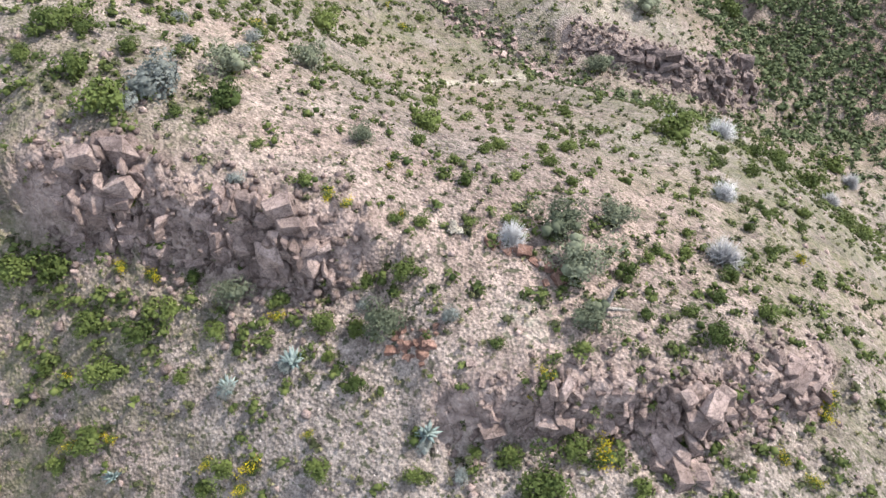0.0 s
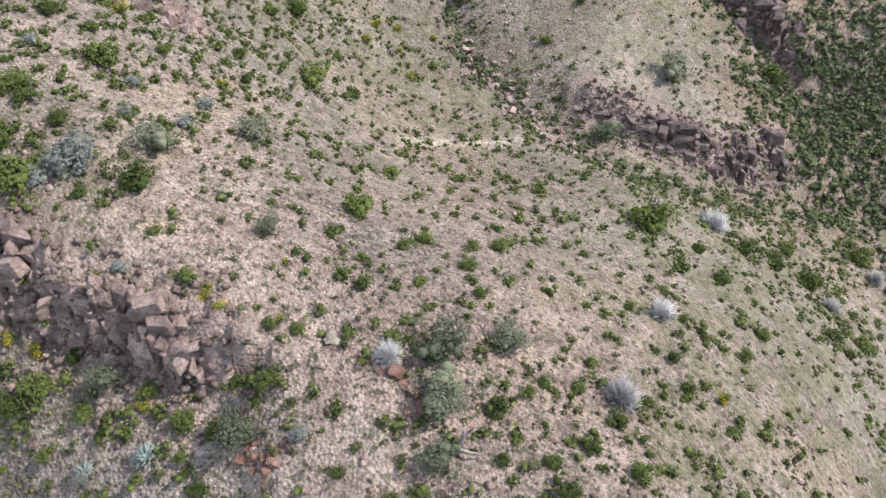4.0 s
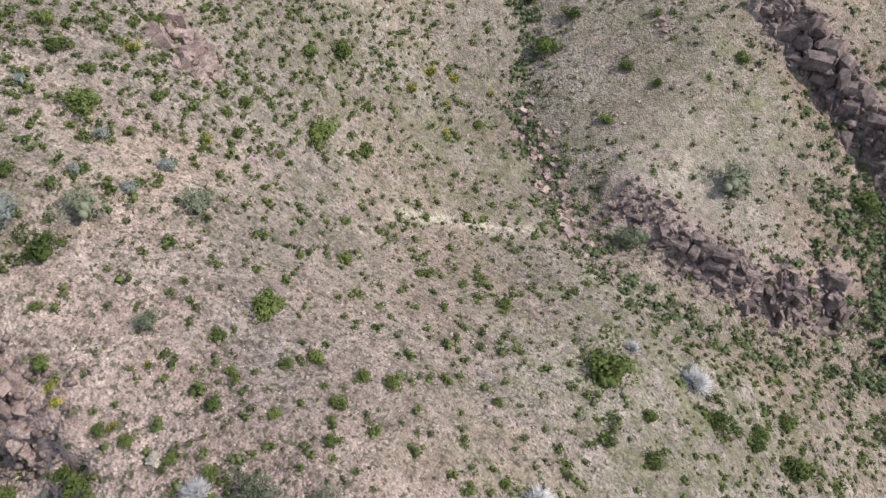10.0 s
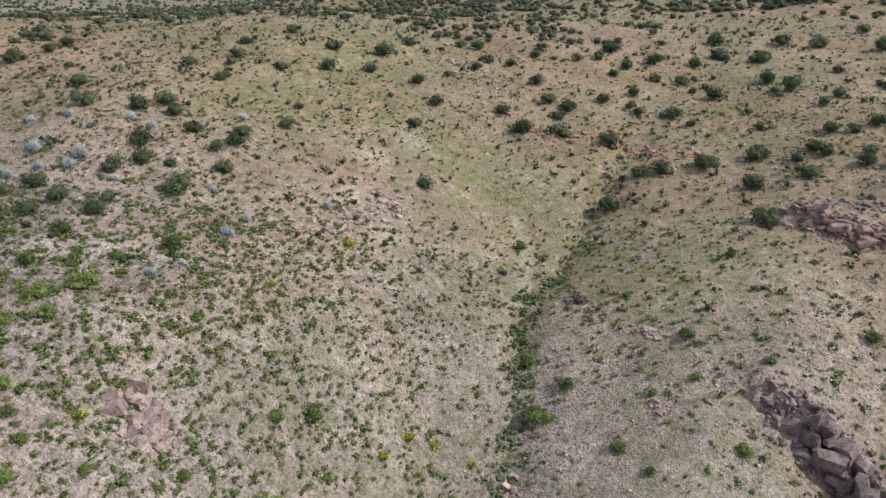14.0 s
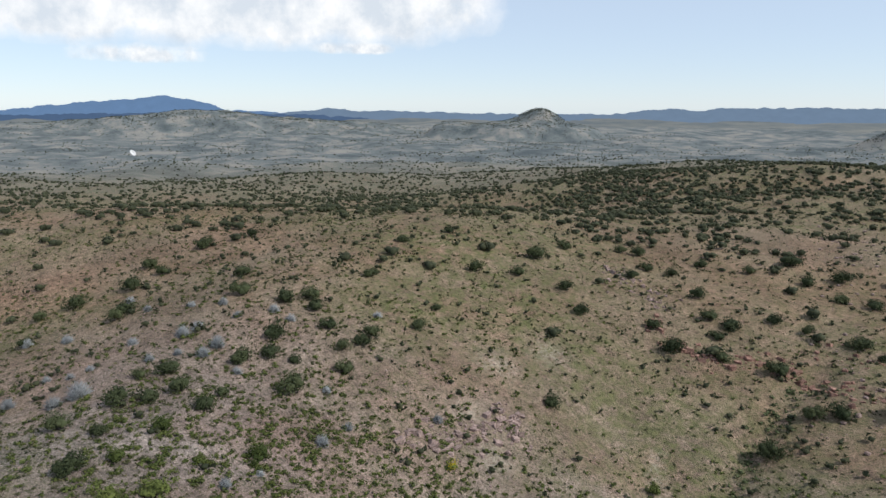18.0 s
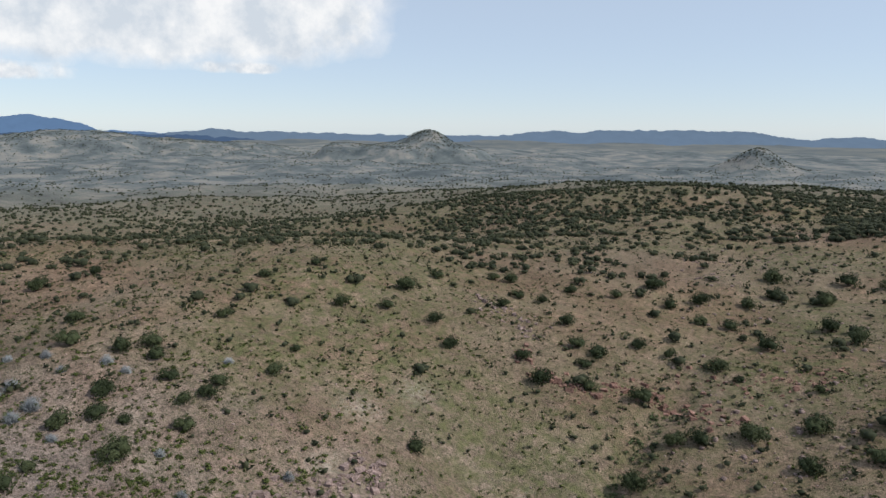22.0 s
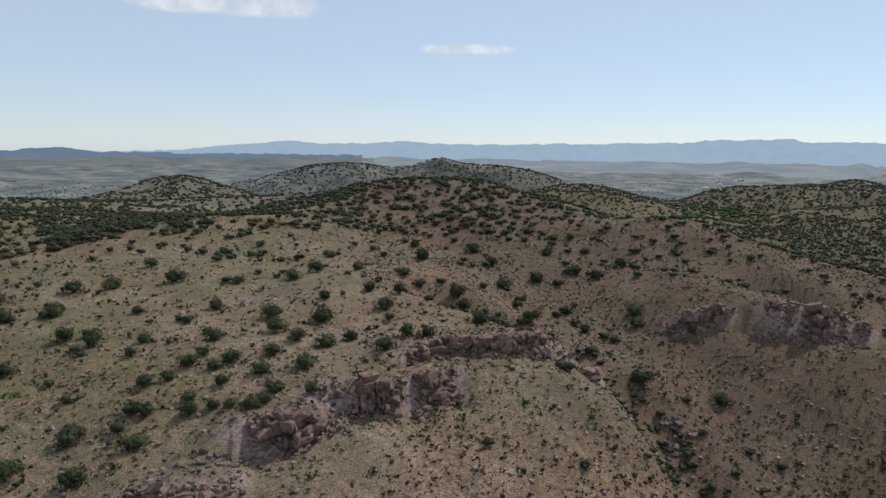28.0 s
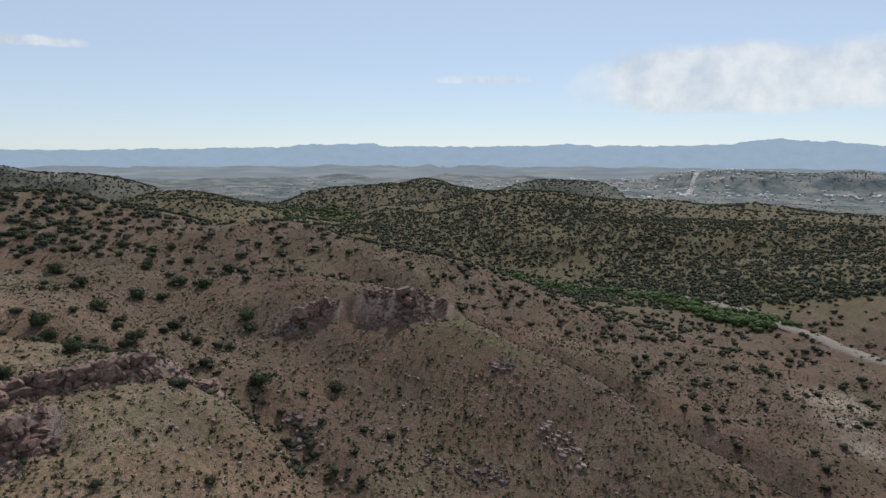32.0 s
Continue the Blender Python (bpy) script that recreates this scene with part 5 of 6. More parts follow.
def dead_wood(name, label, x, y, turn, scale, limbs):
    top = tagged(new(name), label, "dead wood")
    top.matrix_basis = pose(x, y, height_at(x, y), 0, 0, turn) @ Matrix.Scale(scale, 4)
    for k, (points, radii) in enumerate(limbs):
        part("trunk" if k == 0 else "branch", mesh_of("limb", *limb(points, radii), PALE_WOOD), None, top)
    return top


for k, (x, y, w) in enumerate(((-12.2, 18.8, 1.3), (-18.8, 15.1, 1.2), (-0.9, 16.2, 1.5), (-8.5, 19.9, 1.6))):
    agave(x, y, w, 70 + k)
dead_wood("log", "bleached fallen log beside a dry stream bed", 0.8, 90.4, -15, 1.0, [([(0, 0, 0.2), (0.8, 0.1, 0.28), (1.6, -0.05, 0.26), (2.4, 0.1, 0.3)], (0.2, 0.18, 0.15, 0.08)), ([(1.3, 0, 0.3), (1.7, 0.3, 0.5), (2.1, 0.4, 0.7)], (0.08, 0.06, 0.02))])
dead_wood("dead_snag", "bleached broken snag beside a thorn tree", 9.0, 22.0, 20, 1.3, [([(0, 0, -0.1), (0.1, 0.05, 0.5), (0.3, 0.1, 1.0), (0.35, 0.2, 1.4)], (0.16, 0.13, 0.09, 0.03)), ([(0.1, 0, 0.5), (-0.4, 0.2, 0.7), (-1.0, 0.25, 0.65)], (0.09, 0.06, 0.02)), ([(0.1, 0, 0.3), (0.6, -0.3, 0.35), (1.1, -0.35, 0.15)], (0.1, 0.07, 0.03)), ([(0.2, 0.1, 0.8), (0.6, 0.3, 1.1), (0.8, 0.3, 1.4)], (0.07, 0.05, 0.02))])
outcrop("pale boulder lying on a slope", [(0.5, 27.6), (0.9, 27.4)], 0.2, 4, 0.7, PALE_ROCK, 31)
outcrop("pale flat stone below a cliff", [(7.1, 13.9), (7.4, 13.8)], 0.1, 3, 0.7, PALE_ROCK, 32)

# ---- uncounted growth and stones ----
rs = np.random.RandomState(77)
SMALL = [filled(400 + k, 4, 12, 0.17, 0.75, 1, 0.12, 0.25, 4) for k in range(6)]
TINY = [filled(420 + k, 4, 6, 0.2, 0.85, 1, 0.12, 0.27, 4) for k in range(6)]
TUFT = [leaf_cloud(440 + k, 3, 8, 0.26, 0.9, 0.12, True) for k in range(5)]
STONES = [flat_arrays(block(460 + k, 0.8, 9)) for k in range(6)]
FAR_T = [filled(480 + k, 7, 36, 0.10, 0.85, 4, 0.12, 0.36, 5) for k in range(5)]
LOW_T = [filled(490 + k, 4, 2, 0.25, 0.9, 1, 0.12, 0.34, 4) for k in range(4)]


def fan(count, r0, r1, want, power=1.0, a0=-75, a1=75, cx=6.0, cy=-45.0):
    """Random places in a fan round a point, thinning outwards, kept where want(x, y) is high."""
    az, d = np.radians(rs.uniform(a0, a1, count)), r0 + (r1 - r0) * rs.uniform(0, 1, count) ** power
    x, y = cx + d * np.sin(az), cy + d * np.cos(az)
    keep = rs.uniform(0, 1, count) < want(x, y)
    return x[keep], y[keep]


def around(count, x, y, rx, ry):
    return x + rs.normal(0, rx, count), y + rs.normal(0, ry, count)


def clumpy(x, y):
    _, grass, bare = cover_of(x, y)
    return np.clip(0.35 + 0.5 * lattice(x, y, 14, 21) + 0.35 * lattice(x, y, 5, 22) + 0.35 * grass, 0.04, 1) * (1 - 0.6 * bare) * (1 - 0.5 * np.exp(-((x - 30) ** 2 + (y - 40) ** 2) / 500)) * (1 - 0.7 * np.exp(-((x - 26) ** 2 + (y - 92) ** 2) / 120))


x, y = fan(48000, 50, 290, clumpy, 0.85)
w = 0.34 + 0.72 * rs.uniform(0, 1, len(x)) ** 2
scatter("scrub", "low mixed green and olive scrub", "scrub", SMALL, x, y, w, w * 0.75, SCRUB, seed=2)
x, y = fan(13000, 50, 260, clumpy, 0.9)
x2, y2 = around(350, 46, 66, 9, 12)
x3, y3 = around(700, -34, 86, 14, 16)
x, y = np.concatenate([x, x2, x3]), np.concatenate([y, y2, y3])
w = rs.uniform(0.45, 1.3, len(x))
scatter("fresh_scrub", "low fresh green scrub", "scrub", SMALL, x, y, w, w * 0.75, FRESH, seed=3)
# knee-high green shrubs, thickest on the near slope
MIDDLE = [filled(430 + k, 6, 44, 0.10, 0.8, 2, 0.12, 0.24, 4) for k in range(6)]
x, y = fan(8000, 48, 200, lambda x, y: np.clip(0.35 + 0.6 * lattice(x, y, 17, 33) + 1.0 * np.exp(-((x + 14) ** 2 + (y - 60) ** 2) / 700) + 0.9 * np.exp(-((x + 33) ** 2 + (y - 86) ** 2) / 700) + 0.2 * np.exp(-((x - 4) ** 2 + (y - 36) ** 2) / 500), 0.05, 1), 0.9)
for spot in ((700, -28, 62, 11, 13), (700, -46, 96, 13, 16), (45, -19, 22, 4, 1.8), (25, -9, 20, 4, 2.0)):
    x2, y2 = around(*spot)
    x, y = np.append(x, x2), np.append(y, y2)
w = 0.75 + 0.9 * rs.uniform(0, 1, len(x)) ** 2
scatter("shrub_cover", "knee-high green shrubs over stony slopes", "shrubs", MIDDLE, x, y, w, w * 0.75, FRESH, seed=21)
x, y = around(1500, 63, 102, 11, 12)
w = rs.uniform(0.8, 2.4, len(x))
scatter("canyon_brush", "dense green brush on a ravine side", "brush", SMALL, x, y, w, w * 0.8, BRUSH, seed=9)
x, y = fan(17000, 50, 180, lambda x, y: 0.5 + 0.4 * lattice(x, y, 8, 23))
w = rs.uniform(0.18, 0.5, len(x))
scatter("grass_tufts", "dry straw-coloured grass tufts", "grass", TUFT, x, y, w, w, STRAW, seed=4)
x, y = fan(11000, 50, 200, lambda x, y: 0.45 + 0.5 * lattice(x, y, 6, 24))
w = 0.12 + 0.38 * rs.uniform(0, 1, len(x)) ** 3
scatter("stones", "loose pinkish stones on the slopes", "stones", STONES, x, y, w, w, ROCK, -0.1, 5)
x, y = fan(31000, 120, 460, lambda x, y: np.clip(0.5 + 0.5 * lattice(x, y, 22, 25), 0.05, 1), 0.75, -97, 100, EYE_X, EYE_Y)
w = rs.uniform(0.5, 1.5, len(x))
scatter("far_scrub", "low olive scrub on the far slopes", "scrub", TINY, x, y, w, w * 0.7, SCRUB, seed=6)

x, y = fan(17000, 75, 420, lambda x, y: np.clip(0.6 + 0.45 * lattice(x, y, 30, 29), 0.15, 1), 0.8, -97, 100, EYE_X, EYE_Y)
w = 0.6 + 2.1 * rs.uniform(0, 1, len(x)) ** 3
scatter("hill_shrubs", "dark shrubs dotted over the hills", "shrubs", TINY, x, y, w, w * 0.85, FAR_TREE, seed=11)
x, y = [], []
for (x0, y0), (x1, y1) in zip(GULLIES[1][0], GULLIES[1][0][1:]):
    s = rs.uniform(0, 1, 26)
    x, y = np.append(x, x0 + (x1 - x0) * s + rs.normal(0, 6, 26)), np.append(y, y0 + (y1 - y0) * s + rs.normal(0, 6, 26))
w = rs.uniform(1.2, 3.4, len(x))
scatter("ravine_brush", "dark brush along a ravine", "brush", FAR_T, x, y, w, w * 0.8, FAR_TREE, seed=12)

x, y = [], []
for (x0, y0), (x1, y1) in zip(GULLIES[0][0], GULLIES[0][0][1:]):
    s = rs.uniform(0, 1, 55)
    x, y = np.append(x, x0 + (x1 - x0) * s + rs.normal(0, 1.6, 55)), np.append(y, y0 + (y1 - y0) * s + rs.normal(0, 1.6, 55))
w = rs.uniform(0.5, 1.8, len(x))
scatter("gully_brush", "green brush along a dry gully", "brush", SMALL, x, y, w, w * 0.8, BRUSH, seed=26)


def grove(x, y):
    d = np.hypot(x - EYE_X, y - EYE_Y)
    return np.clip(0.10 + 0.25 * lattice(x, y, 60, 26) + 0.16 * np.clip((d - 200) / 60, 0, 3), 0.0, 0.75)


x, y = fan(7500, 130, 520, grove, 0.7, -95, 100, EYE_X, EYE_Y)
w = rs.uniform(2.0, 4.8, len(x))
scatter("juniper_stand", "many dark junipers on the farther slopes", "trees", FAR_T, x, y, w, w * 0.85, FAR_TREE, seed=7)
x, y = fan(36000, 400, 2300, lambda x, y: np.clip(0.6 + 0.6 * lattice(x, y, 110, 27) + 0.3 * lattice(x, y, 40, 28), 0.03, 1), 1.35, -95, 100, EYE_X, EYE_Y)
w = rs.uniform(2.5, 5.5, len(x))
scatter("distant_trees", "distant dark junipers dotted over the hills", "trees", LOW_T, x, y, w, w * 0.8, FAR_TREE, seed=8)

x, y = fan(9000, 100, 300, lambda x, y: np.clip(0.45 + 0.7 * lattice(x, y, 18, 36), 0.0, 1), 0.8, -20, 80, EYE_X, EYE_Y)
w = 0.3 + 0.8 * rs.uniform(0, 1, len(x)) ** 3
scatter("hill_stones", "pinkish stones strewn over the hills", "stones", STONES, x, y, w, w * 0.9, ROCK, -0.1, 24)

x, y = fan(27000, 90, 350, lambda x, y: np.clip(0.65 + 0.5 * lattice(x, y, 16, 37), 0.1, 1), 0.7, 14, 97, EYE_X, EYE_Y)
w = 0.45 + 1.1 * rs.uniform(0, 1, len(x)) ** 1.8
scatter("east_scrub", "dense dark scrub on an eastern slope", "scrub", TINY, x, y, w, w * 0.75, SCRUB, seed=28)

# junipers along the western crest, in the valley behind it and on the wooded rise
x, y = fan(420, 205, 275, lambda x, y: np.clip(0.75 + 0.5 * lattice(x, y, 20, 38), 0.1, 1), 1.0, -78, -24, EYE_X, EYE_Y)
w = rs.uniform(1.8, 4.2, len(x))
scatter("crest_trees", "dark junipers along a rounded crest", "trees", FAR_T, x, y, w, w * 0.8, FAR_TREE, seed=31)
x, y = fan(3600, 470, 950, lambda x, y: np.clip(0.55 + 0.8 * lattice(x, y, 70, 39), 0.05, 1), 1.2, -85, -22, EYE_X, EYE_Y)
w = rs.uniform(2.5, 5.5, len(x))
scatter("valley_wood", "scattered dark junipers in a valley", "trees", LOW_T, x, y, w, w * 0.8, FAR_TREE, seed=32)
x, y = fan(2600, 310, 560, lambda x, y: np.clip(0.6 + 0.7 * lattice(x, y, 45, 40), 0.08, 1), 1.0, -40, 2, EYE_X, EYE_Y)
w = rs.uniform(2.4, 5.0, len(x))
scatter("rise_wood", "dense dark junipers over a low rise", "trees", FAR_T, x, y, w, w * 0.8, FAR_TREE, seed=33)

# the wooded crest and the shady side of the canyon
x, y = fan(1300, 320, 480, lambda x, y: np.clip(0.7 + 0.6 * lattice(x, y, 35, 34), 0.1, 1), 1.0, -10, 31, EYE_X, EYE_Y)
w = rs.uniform(2.6, 5.5, len(x))
scatter("crest_wood", "dense dark junipers on a ridge crest", "trees", FAR_T, x, y, w, w * 0.8, FAR_TREE, seed=22)
x, y = fan(26000, 500, 880, lambda x, y: np.clip(0.8 + 0.6 * lattice(x, y, 50, 35), 0.1, 1), 1.0, 40, 92, EYE_X, EYE_Y)
w = 1.5 + 4.5 * rs.uniform(0, 1, len(x)) ** 2
scatter("canyon_wood", "dark brush and junipers on a canyon side", "trees", LOW_T, x, y, w, w * 0.8, FAR_TREE, seed=23)

xs, ys = [], []
for az, d, _, across, along, _ in FAR_HILLS:
    if d < 3000:
        n = min(2000, int(across * along / 10))
        u, v = rs.normal(0, 0.8, n) * across, d + rs.normal(-0.2, 0.7, n) * along
        c, s = math.cos(radians(az)), math.sin(radians(az))
        xs.append(EYE_X + u * c + v * s)
        ys.append(EYE_Y - u * s + v * c)
xs, ys = np.concatenate(xs), np.concatenate(ys)
w = rs.uniform(3.0, 7.0, len(xs))
scatter("far_wood", "dark scrubby woods on distant hills", "trees", LOW_T, xs, ys, w, w * 0.7, FAR_TREE, seed=25)

# broken stone below and on the ledges
xs, ys, ws = [], [], []
for (line, h, _), count in zip(LEDGES, (600, 520, 700, 500, 700, 600, 350, 300, 500)):
    for (x0, y0), (x1, y1) in zip(line, line[1:]):
        n = int(count / (len(line) - 1))
        s, off = rs.uniform(0, 1, n), rs.normal(0, 0.75 * h, n)
        d = math.hypot(x1 - x0, y1 - y0)
        xs.append(x0 + (x1 - x0) * s - (y1 - y0) / d * off)
        ys.append(y0 + (y1 - y0) * s + (x1 - x0) / d * off)
        ws.append((0.08 + 0.04 * h) * rs.uniform(0.5, 1.9, n) ** 1.5)
xs, ys, ws = np.concatenate(xs), np.concatenate(ys), np.concatenate(ws)
scatter("rubble", "broken pinkish stone round the ledges", "stones", STONES, xs, ys, ws, ws, ROCK, -0.1, 13)

# ---- canyon floor: trees and road ----
line = [(590, 400), (570, 330), (545, 250), (508, 192), (486, 160), (470, 138)]
xs, ys = [], []
for (x0, y0), (x1, y1) in zip(line, line[1:]):
    for k in range(60):
        s = rs.uniform()
        xs.append(x0 + (x1 - x0) * s + rs.normal(0, 7))
        ys.append(y0 + (y1 - y0) * s + rs.normal(0, 7))
w = rs.uniform(4, 9, len(xs))
scatter("cottonwoods", "row of bright green cottonwoods along a creek", "trees", FAR_T, np.array(xs), np.array(ys), w, w * 0.9, CANYON_TREE, seed=10)


def strip(name, label, line, width, material, lift=0.35):
    """A ribbon that follows the ground along a line."""
    px, py = [], []
    for (x0, y0), (x1, y1) in zip(line, line[1:]):
        for s in np.linspace(0, 1, 24, endpoint=False):
            px.append(x0 + (x1 - x0) * s)
            py.append(y0 + (y1 - y0) * s)
    px, py = np.array(px), np.array(py)
    for k in range(8):
        px[1:-1], py[1:-1] = (px[:-2] + px[1:-1] + px[2:]) / 3, (py[:-2] + py[1:-1] + py[2:]) / 3
    tx, ty = np.gradient(px), np.gradient(py)
    n = np.hypot(tx, ty)
    nx, ny = -ty / n, tx / n
    rows = []
    for side, drop in ((-0.62, -1.6), (-0.5, 0.0), (0.5, 0.0), (0.62, -1.6)):
        qx, qy = px + nx * width * side, py + ny * width * side
        rows.append(np.stack([qx, qy, ground_z(px, py) + lift + drop], 1))
    v = np.concatenate(rows)
    ix = np.arange(len(v)).reshape(4, -1)
    q = np.stack([ix[:-1, :-1], ix[1:, :-1], ix[1:, 1:], ix[:-1, 1:]], -1).reshape(-1, 4)
    return tagged(new(name, mesh_of(name, v, q, material)), label, "road", kind="structure")


ROAD_DIRT = make_rock("graded_dirt", (0.30, 0.25, 0.21), (0.46, 0.40, 0.34))
strip("road", "pale road along a canyon floor", [(398, 40), (408, 60), (420, 77), (436, 93), (467, 125), (500, 150), (530, 190), (566, 250), (590, 330)], 8, ROAD_DIRT, 0.9)

TRAIL = make_rock("pale_gravel", (0.34, 0.31, 0.28), (0.50, 0.47, 0.43))
line = [(EYE_X + d * math.sin(radians(a)), EYE_Y + d * math.cos(radians(a))) for a, d in ((72.6, 1950), (72.9, 2150), (73.3, 2400), (73.9, 2750))]
strip("road_town", "pale straight road through a far town", line, 16, TRAIL, 1.2)
az, d = np.radians(rs.normal(43, 1.6, 130)), rs.uniform(840, 1000, 130)
w = rs.uniform(4, 9, 130)
scatter("creek_trees", "green trees beside far fields", "trees", FAR_T, EYE_X + d * np.sin(az), EYE_Y + d * np.cos(az), w, w * 0.8, CANYON_TREE, seed=27)

# ---- radio dish on the plain ----
WHITE = make_rock("white_paint", (0.72, 0.72, 0.72), (0.84, 0.84, 0.84))
STEEL = make_rock("grey_steel", (0.30, 0.30, 0.31), (0.42, 0.42, 0.43))


def turned(profile, count=24):
    """A turned mesh from pairs of radius and height."""
    n = len(profile)
    v = [(r * math.cos(2 * math.pi * k / count), r * math.sin(2 * math.pi * k / count), h) for k in range(count) for r, h in profile]
    f = [(k * n + j, ((k + 1) % count) * n + j, ((k + 1) % count) * n + j + 1, k * n + j + 1) for k in range(count) for j in range(n - 1)]
    return np.array(v), np.array(f)


def radio_dish(x, y):
    top = tagged(new("radio_dish"), "large white radio dish on a steel mount", "radio dish")
    top.location = (x, y, height_at(x, y) - 0.3)
    top.scale = (0.62, 0.62, 0.62)
    part("mount", mesh_of("mount", *turned([(5.0, 0), (4.4, 4.5), (2.2, 7.0), (1.6, 11.5), (0.1, 11.6)]), STEEL), None, top)
    bowl = part("bowl", mesh_of("bowl", *turned([(0.1, 0.0), (4, 0.45), (8, 1.8), (11.5, 3.8), (11.9, 3.7), (8.2, 1.4), (4, -0.1), (0.1, -0.6)]), WHITE), None, top, "", pose(0, 0, 12, 55, 0, 120))
    part("feed", mesh_of("feed", *turned([(0.2, 0.5), (0.25, 5.5), (0.9, 5.6), (0.9, 6.4), (0.1, 6.5)], 10), STEEL), None, bowl)
    return top


az = radians(-73.2)
radio_dish(EYE_X + 1610 * math.sin(az), EYE_Y + 1610 * math.cos(az))

# ---- town on the plain ----
TIN = make_rock("pale_tin_roof", (0.50, 0.51, 0.53), (0.78, 0.78, 0.80))
PLASTER = make_rock("pale_plaster", (0.42, 0.38, 0.33), (0.66, 0.62, 0.56))


def house_meshes(k):
    l, d, h = (10, 14, 20)[k], (7, 8, 11)[k], (3, 3.2, 4.2)[k]
    bm = bmesh.new()
    bmesh.ops.create_cube(bm, size=1, matrix=Matrix.Translation((0, 0, h / 2 - 1)) @ Matrix.Diagonal((l, d, h + 2, 1)))
    wall = bpy.data.meshes.new("wall")
    bm.to_mesh(wall)
    bm.free()
    r, e = 0.28 * d, 0.5
    v = [(-l / 2 - e, -d / 2 - e, h), (l / 2 + e, -d / 2 - e, h), (l / 2 + e, d / 2 + e, h), (-l / 2 - e, d / 2 + e, h), (-l / 2 - e, 0, h + r), (l / 2 + e, 0, h + r)]
    roof = bpy.data.meshes.new("roof")
    roof.from_pydata(v, [], [(0, 1, 5, 4), (2, 3, 4, 5), (1, 2, 5), (3, 0, 4), (3, 2, 1, 0)])
    wall.materials.append(PLASTER)
    roof.materials.append(TIN)
    return wall, roof


HOUSES = []
for k in range(3):
    wall, roof = house_meshes(k)
    top = tagged(new("house"), ("small pale house with a tin roof", "long pale house with a tin roof", "pale barn with a wide tin roof")[k], "house", "houses of the town")
    part("wall", wall, None, top)
    part("roof", roof, None, top)
    HOUSES.append(top)
fresh = list(HOUSES)
for k in range(230):
    az = radians(rs.choice([rs.normal(57.5, 2.0), rs.normal(69, 4.0), rs.normal(75, 3.0), rs.normal(84, 2.5), rs.normal(42, 1.5)], p=[0.2, 0.36, 0.22, 0.16, 0.06]))
    d = rs.uniform(1950, 2900)
    x, y = EYE_X + d * math.sin(az), EYE_Y + d * math.cos(az)
    m = pose(x, y, height_at(x, y), 0, 0, rs.uniform(0, 180))
    kind = HOUSES[int(rs.choice(3, p=[0.55, 0.33, 0.12]))]
    if kind in fresh:
        fresh.remove(kind)
        kind.matrix_basis = m
    else:
        copy_thing(kind, m)
for kind in fresh:
    for o in (*kind.children, kind):
        bpy.data.objects.remove(o)


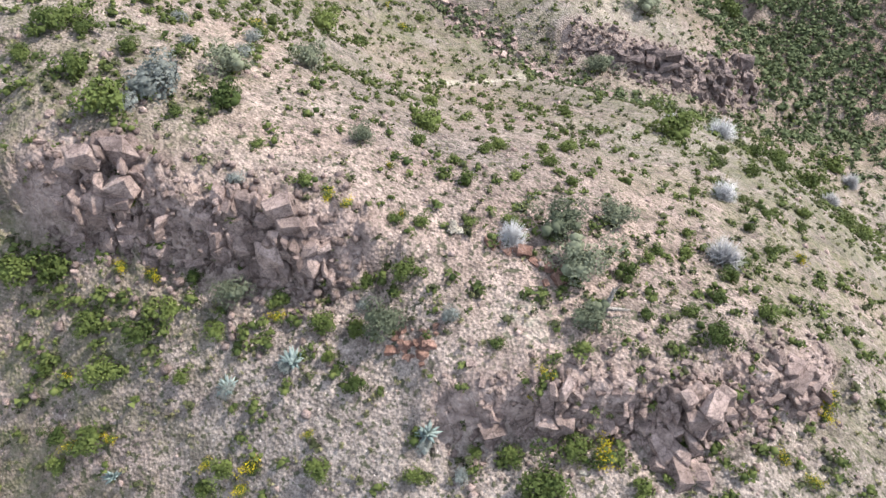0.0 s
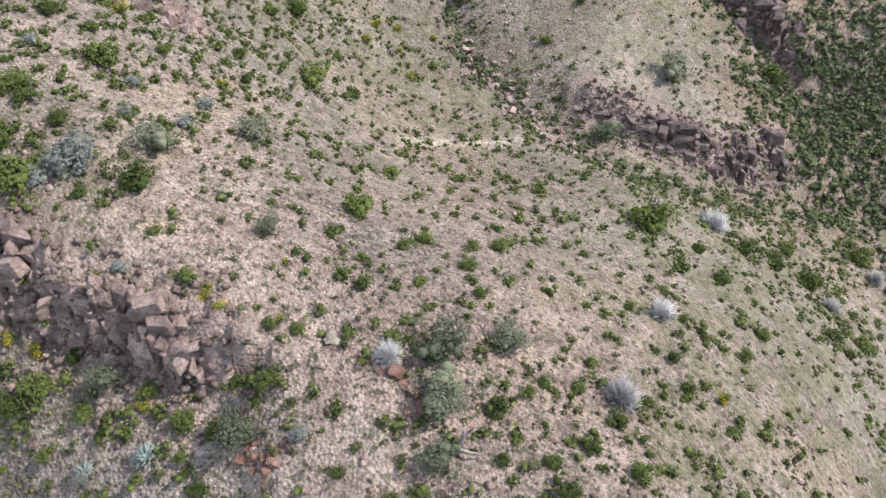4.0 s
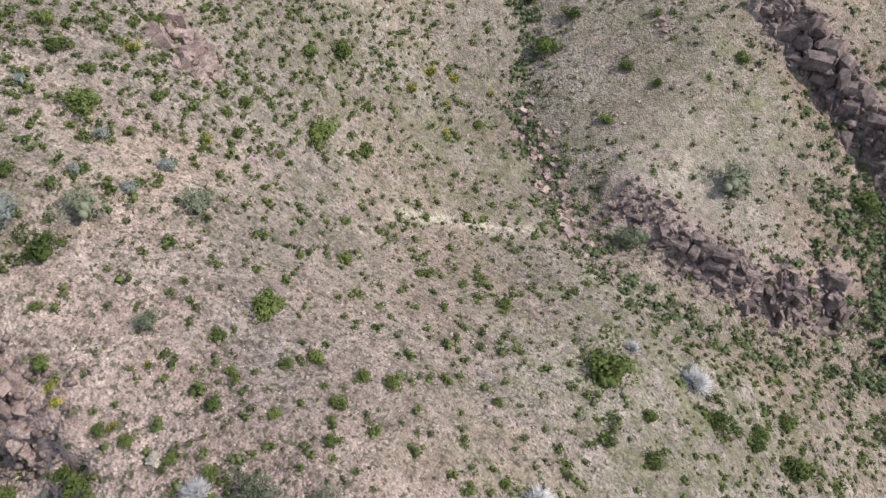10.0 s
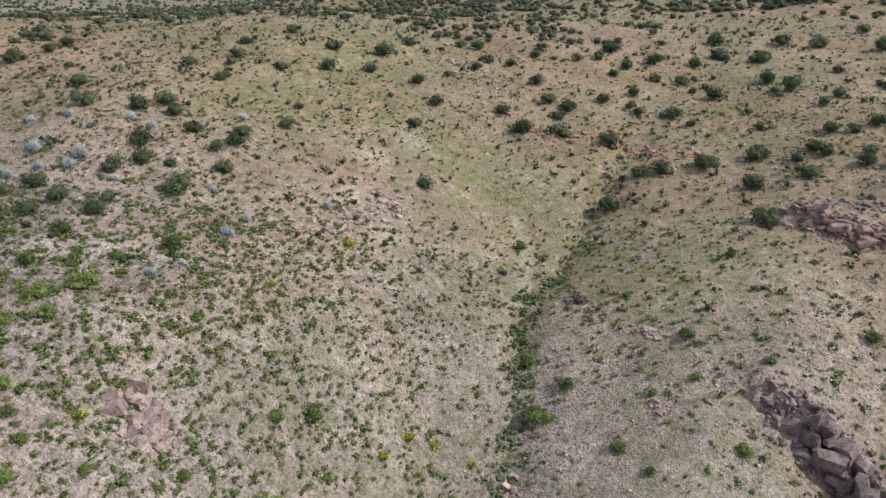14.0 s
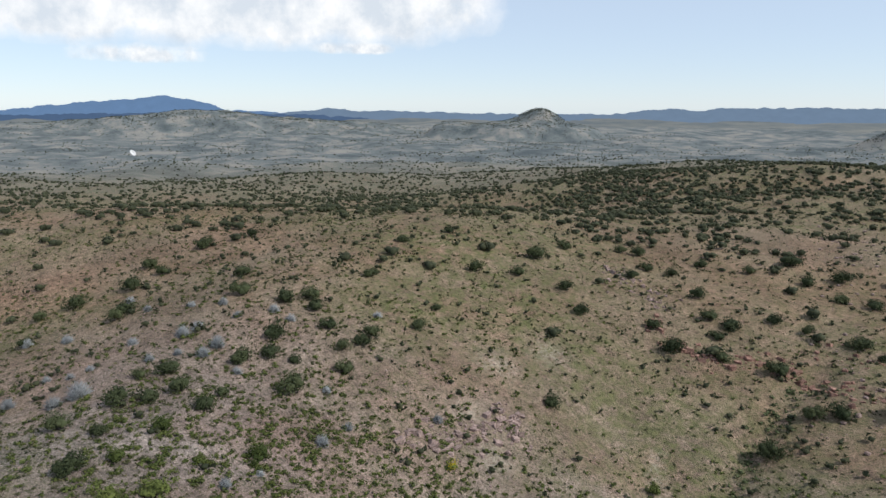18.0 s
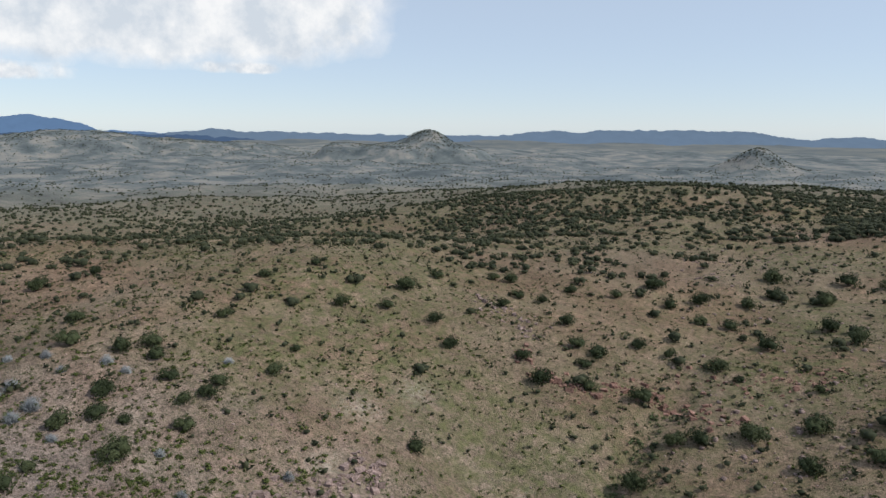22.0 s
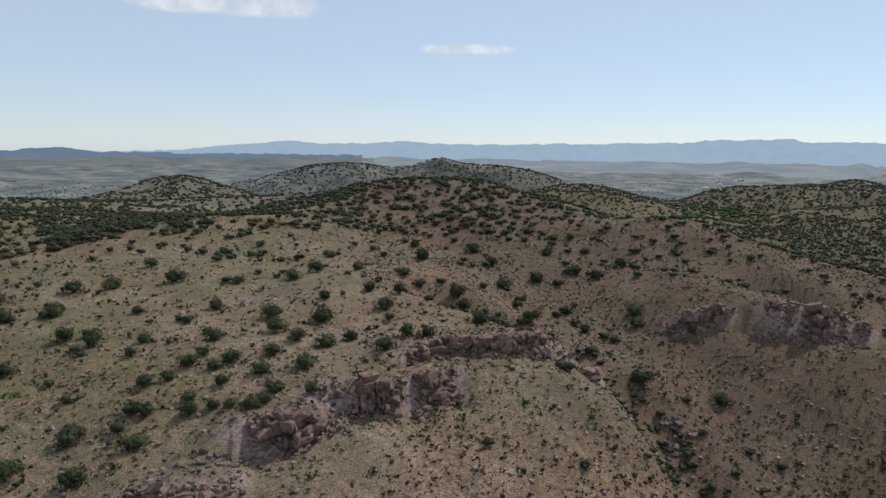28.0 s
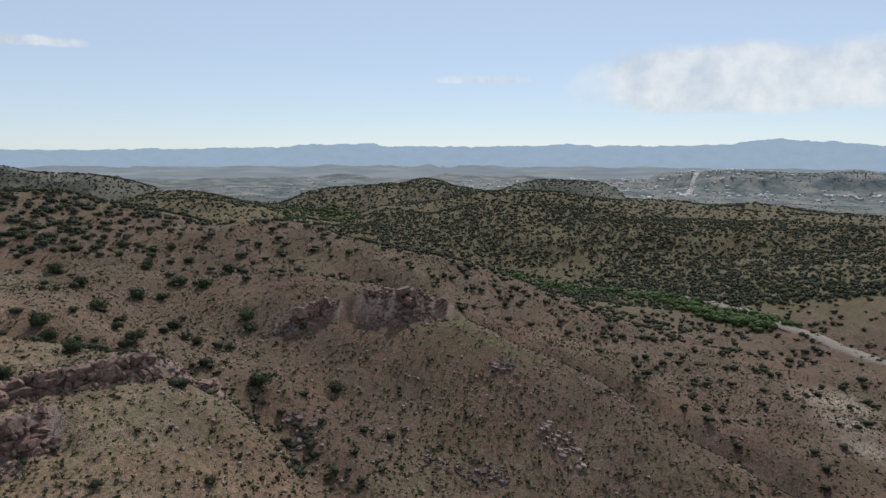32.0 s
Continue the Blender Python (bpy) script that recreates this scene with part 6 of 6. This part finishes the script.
# ---- clouds, far off in the sky ----
def cloud(label, az0, az1, el0, el1, puff, solid, seed, dist=4850, dense=0.92):
    m, nt, b = shader("cloud", 1.0)
    att = nt.nodes.new("ShaderNodeAttribute")
    att.attribute_name = "span"
    sep = nt.nodes.new("ShaderNodeSeparateColor")
    nt.links.new(att.outputs["Color"], sep.inputs["Color"])
    co = place(nt)
    lumps = noise_node(nt, co, puff, 9, 0.6)
    add = nt.nodes.new("ShaderNodeMath")
    add.operation = "ADD"
    nt.links.new(lumps, add.inputs[0])
    nt.links.new(sep.outputs["Red"], add.inputs[1])
    body = ramp(nt, add.outputs[0], [(0.94 - solid, 0.0), (min(0.98, 1.16 - solid), 0.45 * dense), (min(0.99, 1.32 - solid), dense)])
    shade = ramp(nt, noise_node(nt, co, puff * 1.7, 8, 0.6), [(0.36, (0.66, 0.72, 0.79)), (0.62, (0.98, 0.98, 0.98))])
    em, clear, mx = nt.nodes.new("ShaderNodeEmission"), nt.nodes.new("ShaderNodeBsdfTransparent"), nt.nodes.new("ShaderNodeMixShader")
    em.inputs["Strength"].default_value = 1.45
    nt.links.new(shade, em.inputs["Color"])
    nt.links.new(body, mx.inputs[0])
    nt.links.new(clear.outputs[0], mx.inputs[1])
    nt.links.new(em.outputs[0], mx.inputs[2])
    nt.links.new(mx.outputs[0], nt.nodes["Material Output"].inputs["Surface"])
    A, E = np.meshgrid(np.radians(np.linspace(az0, az1, 40)), np.radians(np.linspace(el0, el1, 20)))
    v = np.stack([EYE_X + dist * np.cos(E) * np.sin(A), EYE_Y + dist * np.cos(E) * np.cos(A), EYE_Z + dist * np.sin(E)], -1).reshape(-1, 3)
    ix = np.arange(800).reshape(20, 40)
    q = np.stack([ix[:-1, :-1], ix[:-1, 1:], ix[1:, 1:], ix[1:, :-1]], -1).reshape(-1, 4)
    me = mesh_of("cloud", v, q, m, True)
    u, t = np.meshgrid(np.linspace(-1, 1, 40), np.linspace(-1, 1, 20))
    fall = 0.5 - 0.75 * np.clip(u ** 4 + np.where(t < 0, t ** 4, t ** 2), 0, 1.3)
    span = me.color_attributes.new("span", "FLOAT_COLOR", "POINT")
    span.data.foreach_set("color", np.repeat(np.append(fall.ravel()[:, None], np.ones((800, 3)), 1), 1, 0).astype(np.float32).ravel())
    return tagged(new("backdrop_cloud", me), label, "cloud", kind="structure")


cloud("broad white cloud bank", -100, -42.5, 4.0, 18, 0.0024, 0.72, 1)
cloud("small white cloud puffs", -78, -66, 2.8, 4.6, 0.006, 0.34, 2, 4830)
cloud("small white cloud puffs", -60, -52, 3.8, 5.0, 0.006, 0.40, 3, 4830)
cloud("thin streak of cloud", -5, 12, 9.4, 12, 0.004, 0.44, 4, 4850, 0.6)
cloud("thin streak of cloud", 18, 27, 7.2, 8.2, 0.005, 0.42, 5, 4850, 0.6)
cloud("thin streak of cloud", 51, 62, 5.5, 6.4, 0.005, 0.36, 6, 4850, 0.4)
cloud("pale towering cloud bank", 63, 96, 2.8, 8.6, 0.0022, 0.60, 7, 4850, 0.7)
